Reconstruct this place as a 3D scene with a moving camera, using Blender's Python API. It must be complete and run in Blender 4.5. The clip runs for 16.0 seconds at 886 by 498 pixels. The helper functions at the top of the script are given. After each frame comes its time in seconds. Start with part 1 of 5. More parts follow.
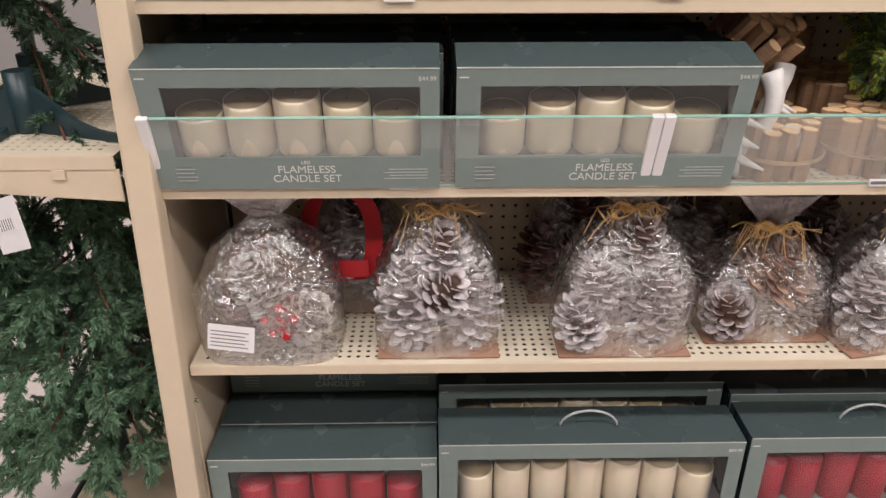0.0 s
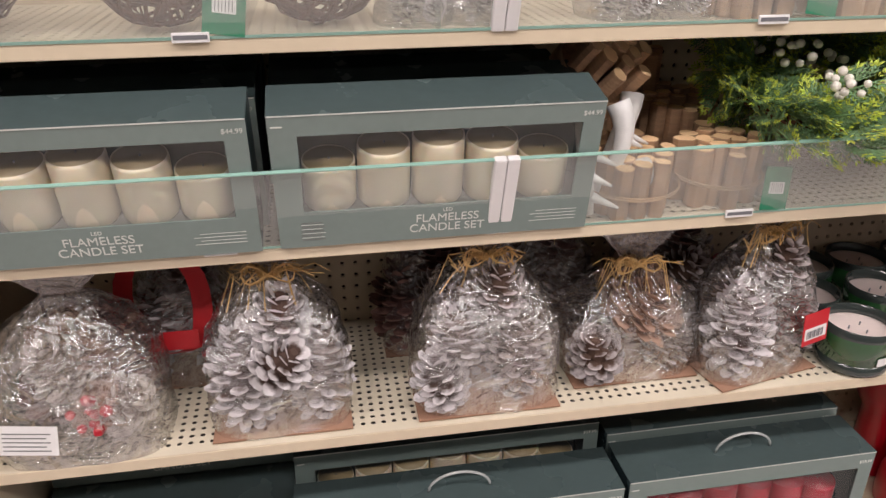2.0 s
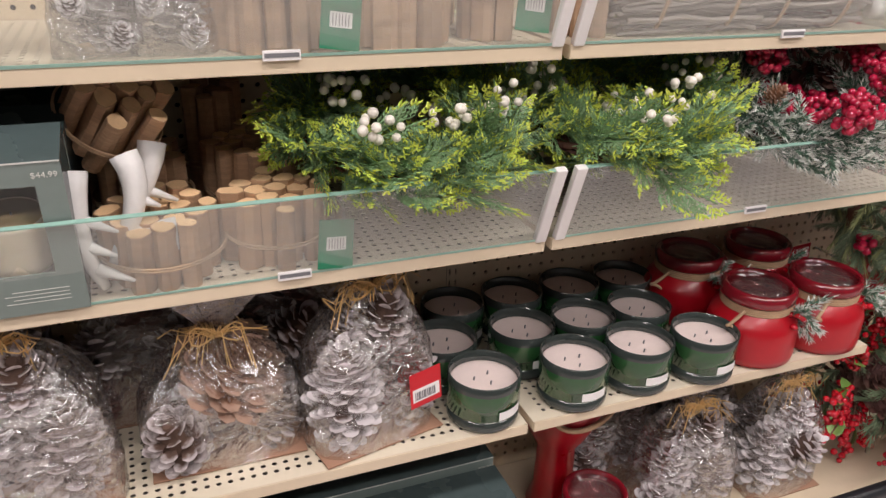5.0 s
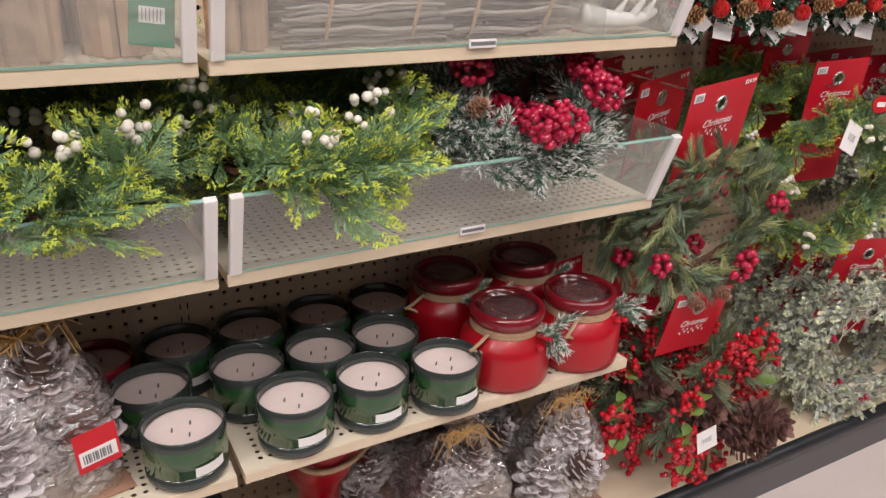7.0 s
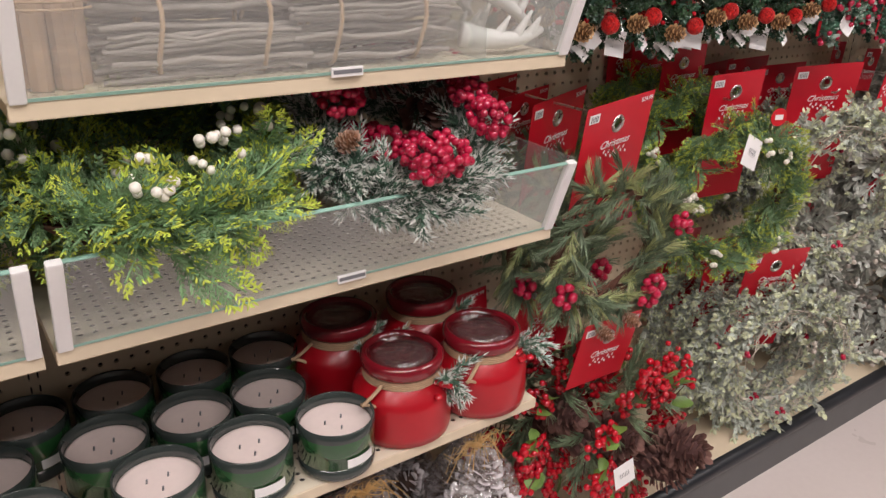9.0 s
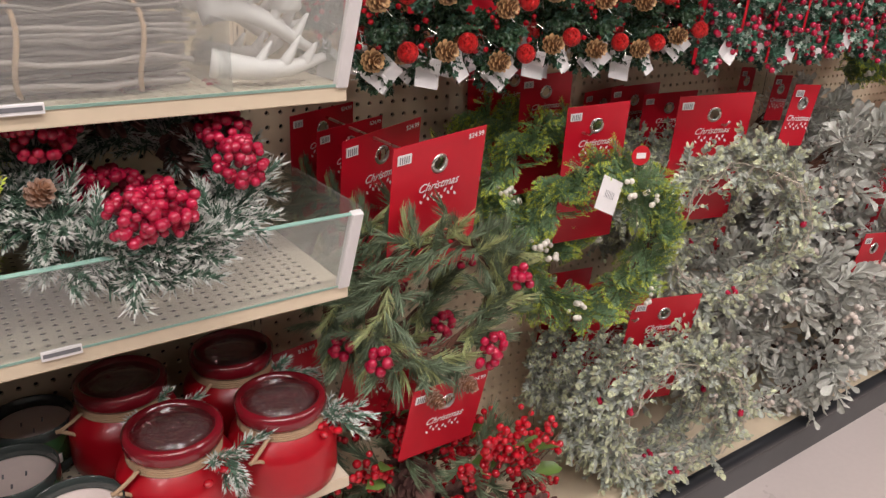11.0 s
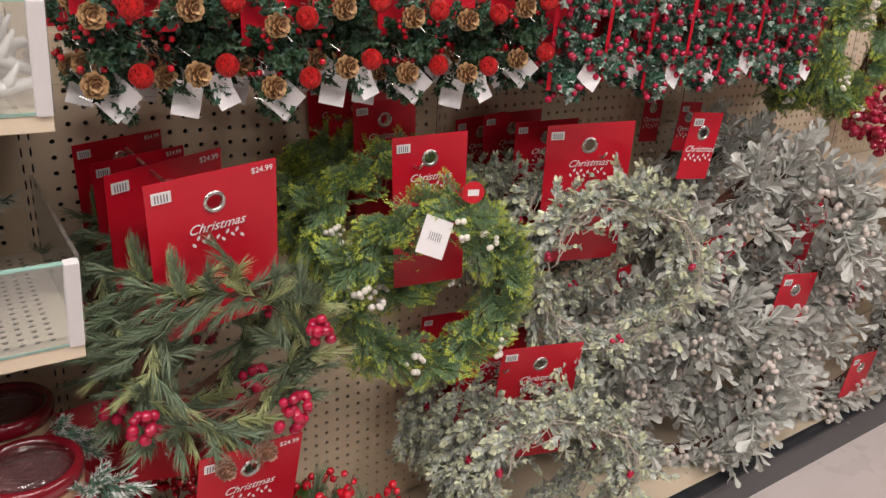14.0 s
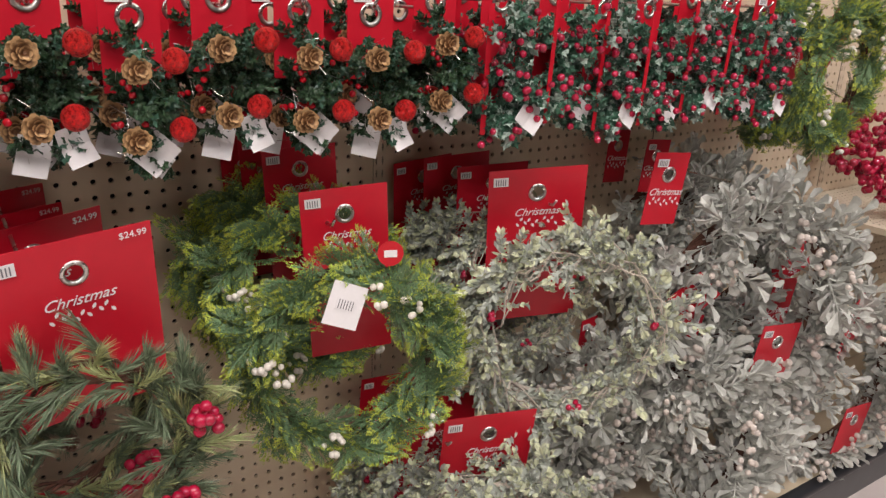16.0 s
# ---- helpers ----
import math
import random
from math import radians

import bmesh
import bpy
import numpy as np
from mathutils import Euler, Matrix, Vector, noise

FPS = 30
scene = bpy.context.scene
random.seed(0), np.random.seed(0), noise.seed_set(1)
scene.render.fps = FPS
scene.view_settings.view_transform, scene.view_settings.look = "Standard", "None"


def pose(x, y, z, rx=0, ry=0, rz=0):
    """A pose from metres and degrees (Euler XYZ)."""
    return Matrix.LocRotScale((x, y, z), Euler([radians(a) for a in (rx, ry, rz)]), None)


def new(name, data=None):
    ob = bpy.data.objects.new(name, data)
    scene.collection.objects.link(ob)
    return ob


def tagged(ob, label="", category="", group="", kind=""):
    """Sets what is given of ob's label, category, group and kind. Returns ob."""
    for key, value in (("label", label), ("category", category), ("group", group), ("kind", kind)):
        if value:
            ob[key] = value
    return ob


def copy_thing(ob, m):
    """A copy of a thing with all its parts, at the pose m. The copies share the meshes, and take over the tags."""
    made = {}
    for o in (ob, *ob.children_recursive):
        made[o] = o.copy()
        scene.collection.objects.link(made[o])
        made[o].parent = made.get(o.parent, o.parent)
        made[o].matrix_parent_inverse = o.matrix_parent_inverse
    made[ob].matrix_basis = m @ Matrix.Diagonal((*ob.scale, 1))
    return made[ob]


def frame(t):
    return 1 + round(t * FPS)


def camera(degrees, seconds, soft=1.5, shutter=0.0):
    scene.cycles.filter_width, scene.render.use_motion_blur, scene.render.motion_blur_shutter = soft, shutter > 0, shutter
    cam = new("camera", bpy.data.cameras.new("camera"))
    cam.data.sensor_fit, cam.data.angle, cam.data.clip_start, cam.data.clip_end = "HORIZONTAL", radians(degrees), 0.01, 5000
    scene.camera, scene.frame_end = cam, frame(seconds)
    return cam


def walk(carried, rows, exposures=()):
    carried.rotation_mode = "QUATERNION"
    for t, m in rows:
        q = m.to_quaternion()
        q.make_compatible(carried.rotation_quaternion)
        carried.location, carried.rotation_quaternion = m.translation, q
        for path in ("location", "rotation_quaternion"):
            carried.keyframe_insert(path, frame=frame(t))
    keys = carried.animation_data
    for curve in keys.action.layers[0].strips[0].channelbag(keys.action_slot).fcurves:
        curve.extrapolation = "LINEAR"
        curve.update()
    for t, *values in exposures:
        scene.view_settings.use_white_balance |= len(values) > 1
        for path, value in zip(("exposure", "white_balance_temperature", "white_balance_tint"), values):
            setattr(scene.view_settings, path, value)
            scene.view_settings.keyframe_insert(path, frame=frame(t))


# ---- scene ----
cam = camera(60.3, 16.0, soft=1.4)
METRES, EYE, TILT, LEAN, TURN = 2.26, 1.32, -26.0, 0.0, -1.0
ROWS = [
    (0.0, 0.0, 0.0, 0.0, 0.0, 0.0, 0.0),
    (0.5, 0.0167, 0.0019, 0.0026, -1.4, 0.15, 0.73),
    (1.0, 0.0277, 0.0176, 0.0112, -3.37, 0.29, 1.87),
    (1.5, 0.0309, 0.0421, 0.0276, -5.78, 0.22, 3.1),
    (2.0, 0.0406, 0.0588, 0.0346, -8.0, 0.18, 3.96),
    (2.5, 0.0736, 0.063, 0.0372, -9.89, 0.18, 4.28),
    (3.0, 0.1242, 0.0563, 0.0368, -11.37, 0.27, 4.34),
    (3.5, 0.1655, 0.05, 0.0322, -12.61, 0.35, 4.52),
    (6.0, 0.3092, 0.1109, 0.0637, -23.73, -0.74, 9.24),
    (6.5, 0.3562, 0.0936, 0.0558, -25.07, -0.75, 9.58),
    (7.0, 0.3961, 0.0778, 0.0467, -25.99, -0.81, 9.88),
    (7.5, 0.4181, 0.0713, 0.0441, -27.19, -0.84, 10.5),
    (8.0, 0.4296, 0.0801, 0.0479, -28.87, -0.9, 11.52),
    (8.5, 0.4405, 0.0965, 0.0569, -30.53, -1.03, 12.42),
    (9.0, 0.4504, 0.1076, 0.0621, -31.53, -1.1, 12.69),
    (9.5, 0.4856, 0.1093, 0.0632, -31.8, -1.01, 12.35),
    (10.0, 0.5357, 0.0893, 0.0564, -31.4, -0.79, 11.71),
    (12.5, 0.6873, 0.1245, 0.0756, -33.55, 0.08, 12.69),
    (13.0, 0.7214, 0.1083, 0.0687, -32.79, 0.5, 12.09),
    (13.5, 0.7478, 0.0937, 0.0605, -31.71, 0.91, 11.51),
    (14.0, 0.7653, 0.0832, 0.0525, -31.13, 1.23, 11.39),
    (14.5, 0.7841, 0.0881, 0.0547, -31.27, 1.45, 11.81),
    (15.0, 0.8093, 0.1096, 0.0667, -31.59, 1.72, 12.19),
    (15.5, 0.8252, 0.1191, 0.0714, -31.6, 2.23, 12.39),
    (16.0, 0.8495, 0.1074, 0.0696, -30.77, 3.06, 11.82),
]
walk(cam, [(t, pose(0, 0, EYE, TILT, LEAN, TURN) @ pose(METRES * x, METRES * y, METRES * z, 90 + pitch, roll, yaw)) for t, x, y, z, yaw, pitch, roll in ROWS])

# ---- world, lights ----
world = bpy.data.worlds.new("world")
scene.world = world
world.use_nodes = True
world.node_tree.nodes["Background"].inputs[0].default_value = (1.0, 0.96, 0.92, 1)
world.node_tree.nodes["Background"].inputs[1].default_value = 0.35
scene.view_settings.exposure = 0.0
LAMP_W = 45.0
rng = np.random.default_rng(7)

# ---- materials ----
def mat(name, col, rough=0.5, var=0.12, scale=30.0, bump=0.1, metal=0.0, spec=0.5, fine=None, trans=0.0, coat=0.0, sheen=0.0, hue=0.0, rnd=0.0, sub=0.0):
    m = bpy.data.materials.new(name)
    m.use_nodes = True
    n, l = m.node_tree.nodes, m.node_tree.links
    b = n["Principled BSDF"]
    b.inputs["Roughness"].default_value = rough
    b.inputs["Metallic"].default_value = metal
    b.inputs["Specular IOR Level"].default_value = spec
    b.inputs["Transmission Weight"].default_value = trans
    b.inputs["Coat Weight"].default_value = coat
    b.inputs["Sheen Weight"].default_value = sheen
    if sub:
        b.inputs["Subsurface Weight"].default_value = sub
        b.inputs["Subsurface Radius"].default_value = (0.02, 0.012, 0.006)
        b.inputs["Subsurface Scale"].default_value = 0.5
    tc = n.new("ShaderNodeTexCoord")
    na = n.new("ShaderNodeTexNoise"); na.inputs["Scale"].default_value = scale; na.inputs["Detail"].default_value = 4
    nb = n.new("ShaderNodeTexNoise"); nb.inputs["Scale"].default_value = fine or scale * 9; nb.inputs["Detail"].default_value = 3
    l.new(tc.outputs["Object"], na.inputs["Vector"]); l.new(tc.outputs["Object"], nb.inputs["Vector"])
    oi = n.new("ShaderNodeObjectInfo")
    geo = n.new("ShaderNodeNewGeometry")
    def math_node(op, a, bb):
        q = n.new("ShaderNodeMath"); q.operation = op
        for i, s in enumerate((a, bb)):
            if isinstance(s, (int, float)):
                q.inputs[i].default_value = s
            else:
                l.new(s, q.inputs[i])
        return q.outputs[0]
    v = math_node("ADD", math_node("MULTIPLY", math_node("SUBTRACT", na.outputs[0], 0.5), 2.6 * var), math_node("MULTIPLY", math_node("SUBTRACT", nb.outputs[0], 0.5), 1.6 * var))
    if rnd:
        v = math_node("ADD", v, math_node("MULTIPLY", math_node("SUBTRACT", oi.outputs["Random"], 0.5), rnd))
        v = math_node("ADD", v, math_node("MULTIPLY", math_node("SUBTRACT", geo.outputs["Random Per Island"], 0.5), rnd))
    v = math_node("ADD", v, 1.0)
    hs = n.new("ShaderNodeHueSaturation")
    hs.inputs["Color"].default_value = (*col, 1)
    l.new(v, hs.inputs["Value"])
    if hue:
        l.new(math_node("ADD", 0.5 - hue / 2, math_node("MULTIPLY", geo.outputs["Random Per Island"], hue)), hs.inputs["Hue"])
    l.new(hs.outputs[0], b.inputs["Base Color"])
    r = math_node("ADD", math_node("MULTIPLY", math_node("SUBTRACT", na.outputs[0], 0.5), 0.25), rough)
    l.new(r, b.inputs["Roughness"])
    if bump:
        bp = n.new("ShaderNodeBump"); bp.inputs["Strength"].default_value = bump; bp.inputs["Distance"].default_value = 0.004
        l.new(nb.outputs[0], bp.inputs["Height"]); l.new(bp.outputs[0], b.inputs["Normal"])
    return m


def tip_mat(name, base, tip, amount, rough=0.8):
    """A scale or needle whose outer end carries paint or frost; the mesh stores how far out each point lies."""
    m = mat(name, base, rough, 0.25, 60, 0.3, rnd=0.3)
    n, l = m.node_tree.nodes, m.node_tree.links
    b = n["Principled BSDF"]
    src = b.inputs["Base Color"].links[0].from_socket
    at = n.new("ShaderNodeAttribute"); at.attribute_name = "tip"
    no = n.new("ShaderNodeTexNoise"); no.inputs["Scale"].default_value = 55; no.inputs["Detail"].default_value = 5
    tc = n.new("ShaderNodeTexCoord"); l.new(tc.outputs["Object"], no.inputs["Vector"])
    ad = n.new("ShaderNodeMath"); ad.operation = "MULTIPLY_ADD"; ad.inputs[1].default_value = 1.6; ad.inputs[2].default_value = amount - 1.25
    l.new(no.outputs[0], ad.inputs[0])
    s = n.new("ShaderNodeMath"); s.operation = "ADD"; l.new(at.outputs["Fac"], s.inputs[0]); l.new(ad.outputs[0], s.inputs[1])
    cl = n.new("ShaderNodeMapRange"); cl.inputs[1].default_value = 0.25; cl.inputs[2].default_value = 0.75; l.new(s.outputs[0], cl.inputs[0])
    mx = n.new("ShaderNodeMix"); mx.data_type = "RGBA"
    l.new(cl.outputs[0], mx.inputs[0]); l.new(src, mx.inputs[6]); mx.inputs[7].default_value = (*tip, 1)
    l.new(mx.outputs[2], b.inputs["Base Color"])
    return m


def clear(name, tint, gloss_rough, milky, strength=1.0, milk=(0.8, 0.82, 0.8), crease=0.0):
    """A thin clear sheet: light goes straight through, its surface shines by Fresnel, and milky mixes in a pale diffuse
    veil.
    """
    m = bpy.data.materials.new(name)
    m.use_nodes = True
    n, l = m.node_tree.nodes, m.node_tree.links
    n.clear()
    out = n.new("ShaderNodeOutputMaterial")
    tr = n.new("ShaderNodeBsdfTransparent"); tr.inputs[0].default_value = (*tint, 1)
    di = n.new("ShaderNodeBsdfDiffuse"); di.inputs[0].default_value = (*milk, 1)
    gl = n.new("ShaderNodeBsdfGlossy"); gl.inputs["Roughness"].default_value = gloss_rough
    fr = n.new("ShaderNodeLayerWeight"); fr.inputs[0].default_value = 0.5
    pw = n.new("ShaderNodeMath"); pw.operation = "POWER"; pw.inputs[1].default_value = 4.0
    l.new(fr.outputs["Facing"], pw.inputs[0])
    sc = n.new("ShaderNodeMath"); sc.operation = "MULTIPLY_ADD"; sc.inputs[1].default_value = 0.9 * min(strength, 1.1); sc.inputs[2].default_value = 0.055 * strength
    sc.use_clamp = True
    l.new(pw.outputs[0], sc.inputs[0])
    a = n.new("ShaderNodeMixShader"); a.inputs[0].default_value = milky
    l.new(tr.outputs[0], a.inputs[1]); l.new(di.outputs[0], a.inputs[2])
    b = n.new("ShaderNodeMixShader")
    l.new(sc.outputs[0], b.inputs[0]); l.new(a.outputs[0], b.inputs[1]); l.new(gl.outputs[0], b.inputs[2])
    l.new(b.outputs[0], out.inputs[0])
    if crease:
        tc = n.new("ShaderNodeTexCoord")
        no = n.new("ShaderNodeTexNoise"); no.inputs["Scale"].default_value = 22; no.inputs["Detail"].default_value = 4; no.inputs["Distortion"].default_value = 2.2
        bp = n.new("ShaderNodeBump"); bp.inputs["Strength"].default_value = crease; bp.inputs["Distance"].default_value = 0.02
        l.new(tc.outputs["Object"], no.inputs["Vector"]); l.new(no.outputs[0], bp.inputs["Height"])
        l.new(bp.outputs[0], gl.inputs["Normal"]); l.new(bp.outputs[0], fr.inputs["Normal"])
    return m


BEIGE = mat("cream enamel", (0.66, 0.55, 0.40), 0.42, 0.05, 6, 0.03)
PEG = mat("cream pegboard", (0.68, 0.56, 0.40), 0.55, 0.06, 5, 0.05)
SHELF = mat("cream perforated steel", (0.72, 0.64, 0.50), 0.4, 0.05, 8, 0.03)
# near-black colour standing in for the shade beneath the shelves
UNDERSHADE = mat("dark under-shelf shade", (0.07, 0.06, 0.05), 0.6, 0.1)
# shade inside the pegboard holes, given as a colour
HOLESHADE = mat("dark cavity shade", (0.03, 0.026, 0.02), 0.8, 0.1)
FLOOR = mat("polished floor", (0.60, 0.53, 0.50), 0.32, 0.05, 2.5, 0.03, fine=60)
BUMPER = mat("black rubber", (0.018, 0.02, 0.024), 0.35, 0.15, 20, 0.05)
KICK = mat("grey kick plate", (0.10, 0.10, 0.10), 0.5, 0.1, 20, 0.05)
PLASTER = mat("off-white paint", (0.34, 0.33, 0.32), 0.7, 0.05, 3, 0.05)
WHITE = mat("white plastic", (0.80, 0.78, 0.77), 0.4, 0.03, 20, 0.02)
PAPER = mat("white paper", (0.80, 0.78, 0.77), 0.7, 0.04, 30, 0.05)
INK = mat("grey ink", (0.16, 0.16, 0.17), 0.7, 0.1)
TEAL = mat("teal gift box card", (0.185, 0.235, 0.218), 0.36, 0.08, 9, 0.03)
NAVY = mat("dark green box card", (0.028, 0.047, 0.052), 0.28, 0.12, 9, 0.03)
# box teal darkened for lids, so the shade on rear boxes is painted in
LIDSHADE = mat("shaded teal lid card", (0.070, 0.098, 0.098), 0.26, 0.10, 9, 0.03)
SILVERINK = mat("pale print", (0.62, 0.64, 0.60), 0.5, 0.05)
WAX = mat("ivory wax", (0.80, 0.70, 0.53), 0.5, 0.05, 12, 0.04, sub=0.3)
# tan stands for the shadow in the hollow tops of ivory candles
WAXSHADE = mat("shaded ivory wax", (0.40, 0.31, 0.17), 0.4, 0.08, 12, 0.04)
REDWAX = mat("crimson wax", (0.42, 0.012, 0.035), 0.38, 0.1, 12, 0.04, sub=0.15)
TRAY = mat("moulded tray", (0.20, 0.20, 0.19), 0.5, 0.1)
FILM = clear("window film", (0.985, 0.985, 0.98), 0.06, 0.008, 0.45)
# the pane's milk paints in a pale veil of reflected floor light
GLASS = clear("glass pane", (0.95, 0.975, 0.96), 0.03, 0.105, 1.3, (0.76, 0.76, 0.74))
GLASSEDGE = mat("green glass edge", (0.30, 0.50, 0.42), 0.15, 0.1)
CELLO = clear("crinkled cellophane", (0.98, 0.975, 0.97), 0.06, 0.055, 7.0, (0.72, 0.66, 0.67), crease=1.0)
CELLOTOP = clear("gathered cellophane", (0.93, 0.90, 0.90), 0.10, 0.22, 5.0, (0.72, 0.66, 0.66), crease=1.0)
CONE_FROST = tip_mat("whitewashed cone scale", (0.085, 0.048, 0.036), (0.78, 0.73, 0.74), 0.40)
CONE_HALF = tip_mat("lightly frosted cone scale", (0.10, 0.058, 0.042), (0.60, 0.54, 0.54), 0.26)
CONE_BROWN = tip_mat("brown cone scale", (0.20, 0.09, 0.045), (0.42, 0.27, 0.20), 0.3)
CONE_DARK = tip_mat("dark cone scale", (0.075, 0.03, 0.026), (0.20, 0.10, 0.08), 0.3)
CONE_GOLD = tip_mat("gilded cone scale", (0.12, 0.05, 0.015), (0.64, 0.40, 0.19), 0.30, 0.45)
CONE_MIX = tip_mat("bleached cone scale", (0.13, 0.09, 0.065), (0.62, 0.56, 0.51), 0.32)
KRAFT = mat("kraft card", (0.36, 0.20, 0.13), 0.8, 0.1, 20, 0.1)
RAFFIA = mat("raffia straw", (0.70, 0.45, 0.18), 0.6, 0.15, 40, 0.1, rnd=0.3)
JUTE = mat("jute cord", (0.46, 0.31, 0.19), 0.9, 0.2, 80, 0.4)
BARK = mat("stick bark", (0.43, 0.26, 0.15), 0.9, 0.3, 18, 0.6, rnd=0.5)
CUT = mat("cut wood", (0.80, 0.54, 0.30), 0.8, 0.15, 25, 0.2, rnd=0.35)
PALEBARK = mat("pale birch bark", (0.42, 0.275, 0.175), 0.85, 0.3, 16, 0.5, rnd=0.4)
GREYTWIG = mat("grey twig", (0.29, 0.255, 0.23), 0.9, 0.2, 30, 0.4, rnd=0.4)
VINE = mat("brown vine", (0.13, 0.055, 0.035), 0.85, 0.3, 30, 0.4, rnd=0.5)
PALEVINE = mat("bleached twig", (0.56, 0.50, 0.42), 0.8, 0.2, 30, 0.3, rnd=0.3)
ANTLER = mat("white resin", (0.72, 0.70, 0.68), 0.5, 0.1, 12, 0.1)
JARGLASS = mat("green jar glass", (0.022, 0.088, 0.028), 0.12, 0.12, 8, 0.02, coat=0.5)
JARDARK = mat("smoked jar base", (0.035, 0.045, 0.042), 0.1, 0.1, 8, 0.02, coat=0.5)
JARWAX = mat("pale wax", (0.74, 0.62, 0.58), 0.5, 0.06, 14, 0.04)
REDGLASS = mat("red glass", (0.19, 0.008, 0.016), 0.15, 0.1, 8, 0.02, coat=0.6)
REDJAR = mat("satin red jar", (0.40, 0.004, 0.013), 0.33, 0.08, 8, 0.02, coat=0.2)
LIDGLASS = clear("jar lid glass", (0.85, 0.62, 0.62), 0.04, 0.06, 2.2, (0.8, 0.7, 0.7), crease=0.6)
CARD = mat("red hang card", (0.56, 0.005, 0.022), 0.42, 0.06, 6, 0.02)
RIBBON = mat("red velvet ribbon", (0.50, 0.006, 0.012), 0.75, 0.1, 30, 0.1, sheen=0.3)
STEEL = mat("zinc steel", (0.62, 0.60, 0.57), 0.28, 0.06, 30, 0.02, metal=1.0)
GREENTAG = mat("green tag", (0.012, 0.17, 0.085), 0.5, 0.08)
REDTAG = mat("red label", (0.55, 0.01, 0.02), 0.45, 0.06)
BERRY = mat("glossy red berry", (0.50, 0.006, 0.018), 0.22, 0.1, 50, 0.02, coat=0.4, rnd=0.35)
BERRYPINK = mat("crimson berry", (0.42, 0.008, 0.045), 0.28, 0.1, 50, 0.02, coat=0.3, rnd=0.35)
BERRYWHITE = mat("white berry", (0.74, 0.70, 0.62), 0.45, 0.08, 50, 0.05, rnd=0.2)
BERRYTAUPE = mat("taupe berry", (0.62, 0.55, 0.49), 0.6, 0.1, 50, 0.05, rnd=0.3)
GLITTER = mat("red glitter", (0.62, 0.012, 0.012), 0.3, 0.9, 260, 1.0, metal=0.3, fine=900)
PINE = mat("pine needles", (0.215, 0.285, 0.17), 0.5, 0.2, 20, 0, rnd=0.6, hue=0.03)
PINELIGHT = mat("light pine needles", (0.50, 0.55, 0.25), 0.5, 0.2, 20, 0, rnd=0.5, hue=0.03)
TREE = mat("tree needles", (0.105, 0.190, 0.110), 0.5, 0.2, 12, 0, rnd=0.6, hue=0.03)
CEDAR = mat("cedar scales", (0.16, 0.265, 0.125), 0.5, 0.2, 18, 0, rnd=0.5, hue=0.03)
CEDARLIGHT = mat("lime cedar tips", (0.46, 0.54, 0.075), 0.5, 0.2, 18, 0, rnd=0.4, hue=0.03)
EUC = mat("dusty sage leaf", (0.42, 0.45, 0.39), 0.65, 0.2, 25, 0, rnd=0.5, hue=0.03)
EUCLIGHT = mat("pale sage leaf", (0.58, 0.61, 0.42), 0.65, 0.2, 25, 0, rnd=0.4)
LAMB = mat("grey felt leaf", (0.60, 0.61, 0.55), 0.85, 0.15, 25, 0.1, rnd=0.35, sheen=0.3)
HOLLY = mat("holly leaf", (0.050, 0.125, 0.080), 0.32, 0.2, 25, 0, rnd=0.6)
FROSTLEAF = mat("frosted leaf edge", (0.36, 0.45, 0.39), 0.6, 0.2, 25, 0, rnd=0.4)
TINSEL = mat("glitter leaf", (0.035, 0.075, 0.035), 0.25, 0.5, 120, 0.5, fine=700, rnd=0.5)
SNOW = mat("flocked needle", (0.66, 0.68, 0.63), 0.9, 0.1, 30, 0, rnd=0.2)
FROSTPINE = mat("frosted needles", (0.12, 0.22, 0.15), 0.7, 0.2, 20, 0, rnd=0.5)
LEAFGREEN = mat("fresh green leaf", (0.16, 0.27, 0.06), 0.4, 0.2, 25, 0.1, rnd=0.5)
STAND = mat("dark green plastic", (0.018, 0.042, 0.050), 0.4, 0.1, 15, 0.03)


# ---- mesh tools ----
class MB:
    """Gathers points and faces, then makes one mesh."""
    def __init__(self):
        self.v, self.f, self.m, self.t, self.n = [], [], [], [], 0

    def add(self, V, F, mi=0, tip=0.0):
        V = np.asarray(V, float).reshape(-1, 3)
        self.v.append(V)
        self.f.extend([tuple(i + self.n for i in q) for q in F])
        self.m.extend(mi if isinstance(mi, list) else [mi] * len(F))
        self.t.append(np.broadcast_to(np.asarray(tip, float), (len(V),)))
        self.n += len(V)
        return self

    def many(self, src, mats):
        """Copies of another MB, one for each matrix."""
        V = np.vstack(src.v); t = np.concatenate(src.t)
        Vh = np.hstack([V, np.ones((len(V), 1))])
        for m in mats:
            self.add((Vh @ np.asarray(m).T)[:, :3], src.f, list(src.m), t)
        return self

    def mesh(self, name, mats, smooth=False):
        me = bpy.data.meshes.new(name)
        V = np.vstack(self.v)
        me.from_pydata(V.tolist(), [], self.f)
        for q in mats if isinstance(mats, (list, tuple)) else [mats]:
            me.materials.append(q)
        me.polygons.foreach_set("material_index", np.array(self.m, dtype=np.int32))
        if smooth:
            me.polygons.foreach_set("use_smooth", np.ones(len(self.f), dtype=bool))
        T = np.concatenate(self.t)
        if T.any():
            at = me.attributes.new("tip", "FLOAT", "POINT")
            at.data.foreach_set("value", T.astype(np.float32))
        me.update()
        return me


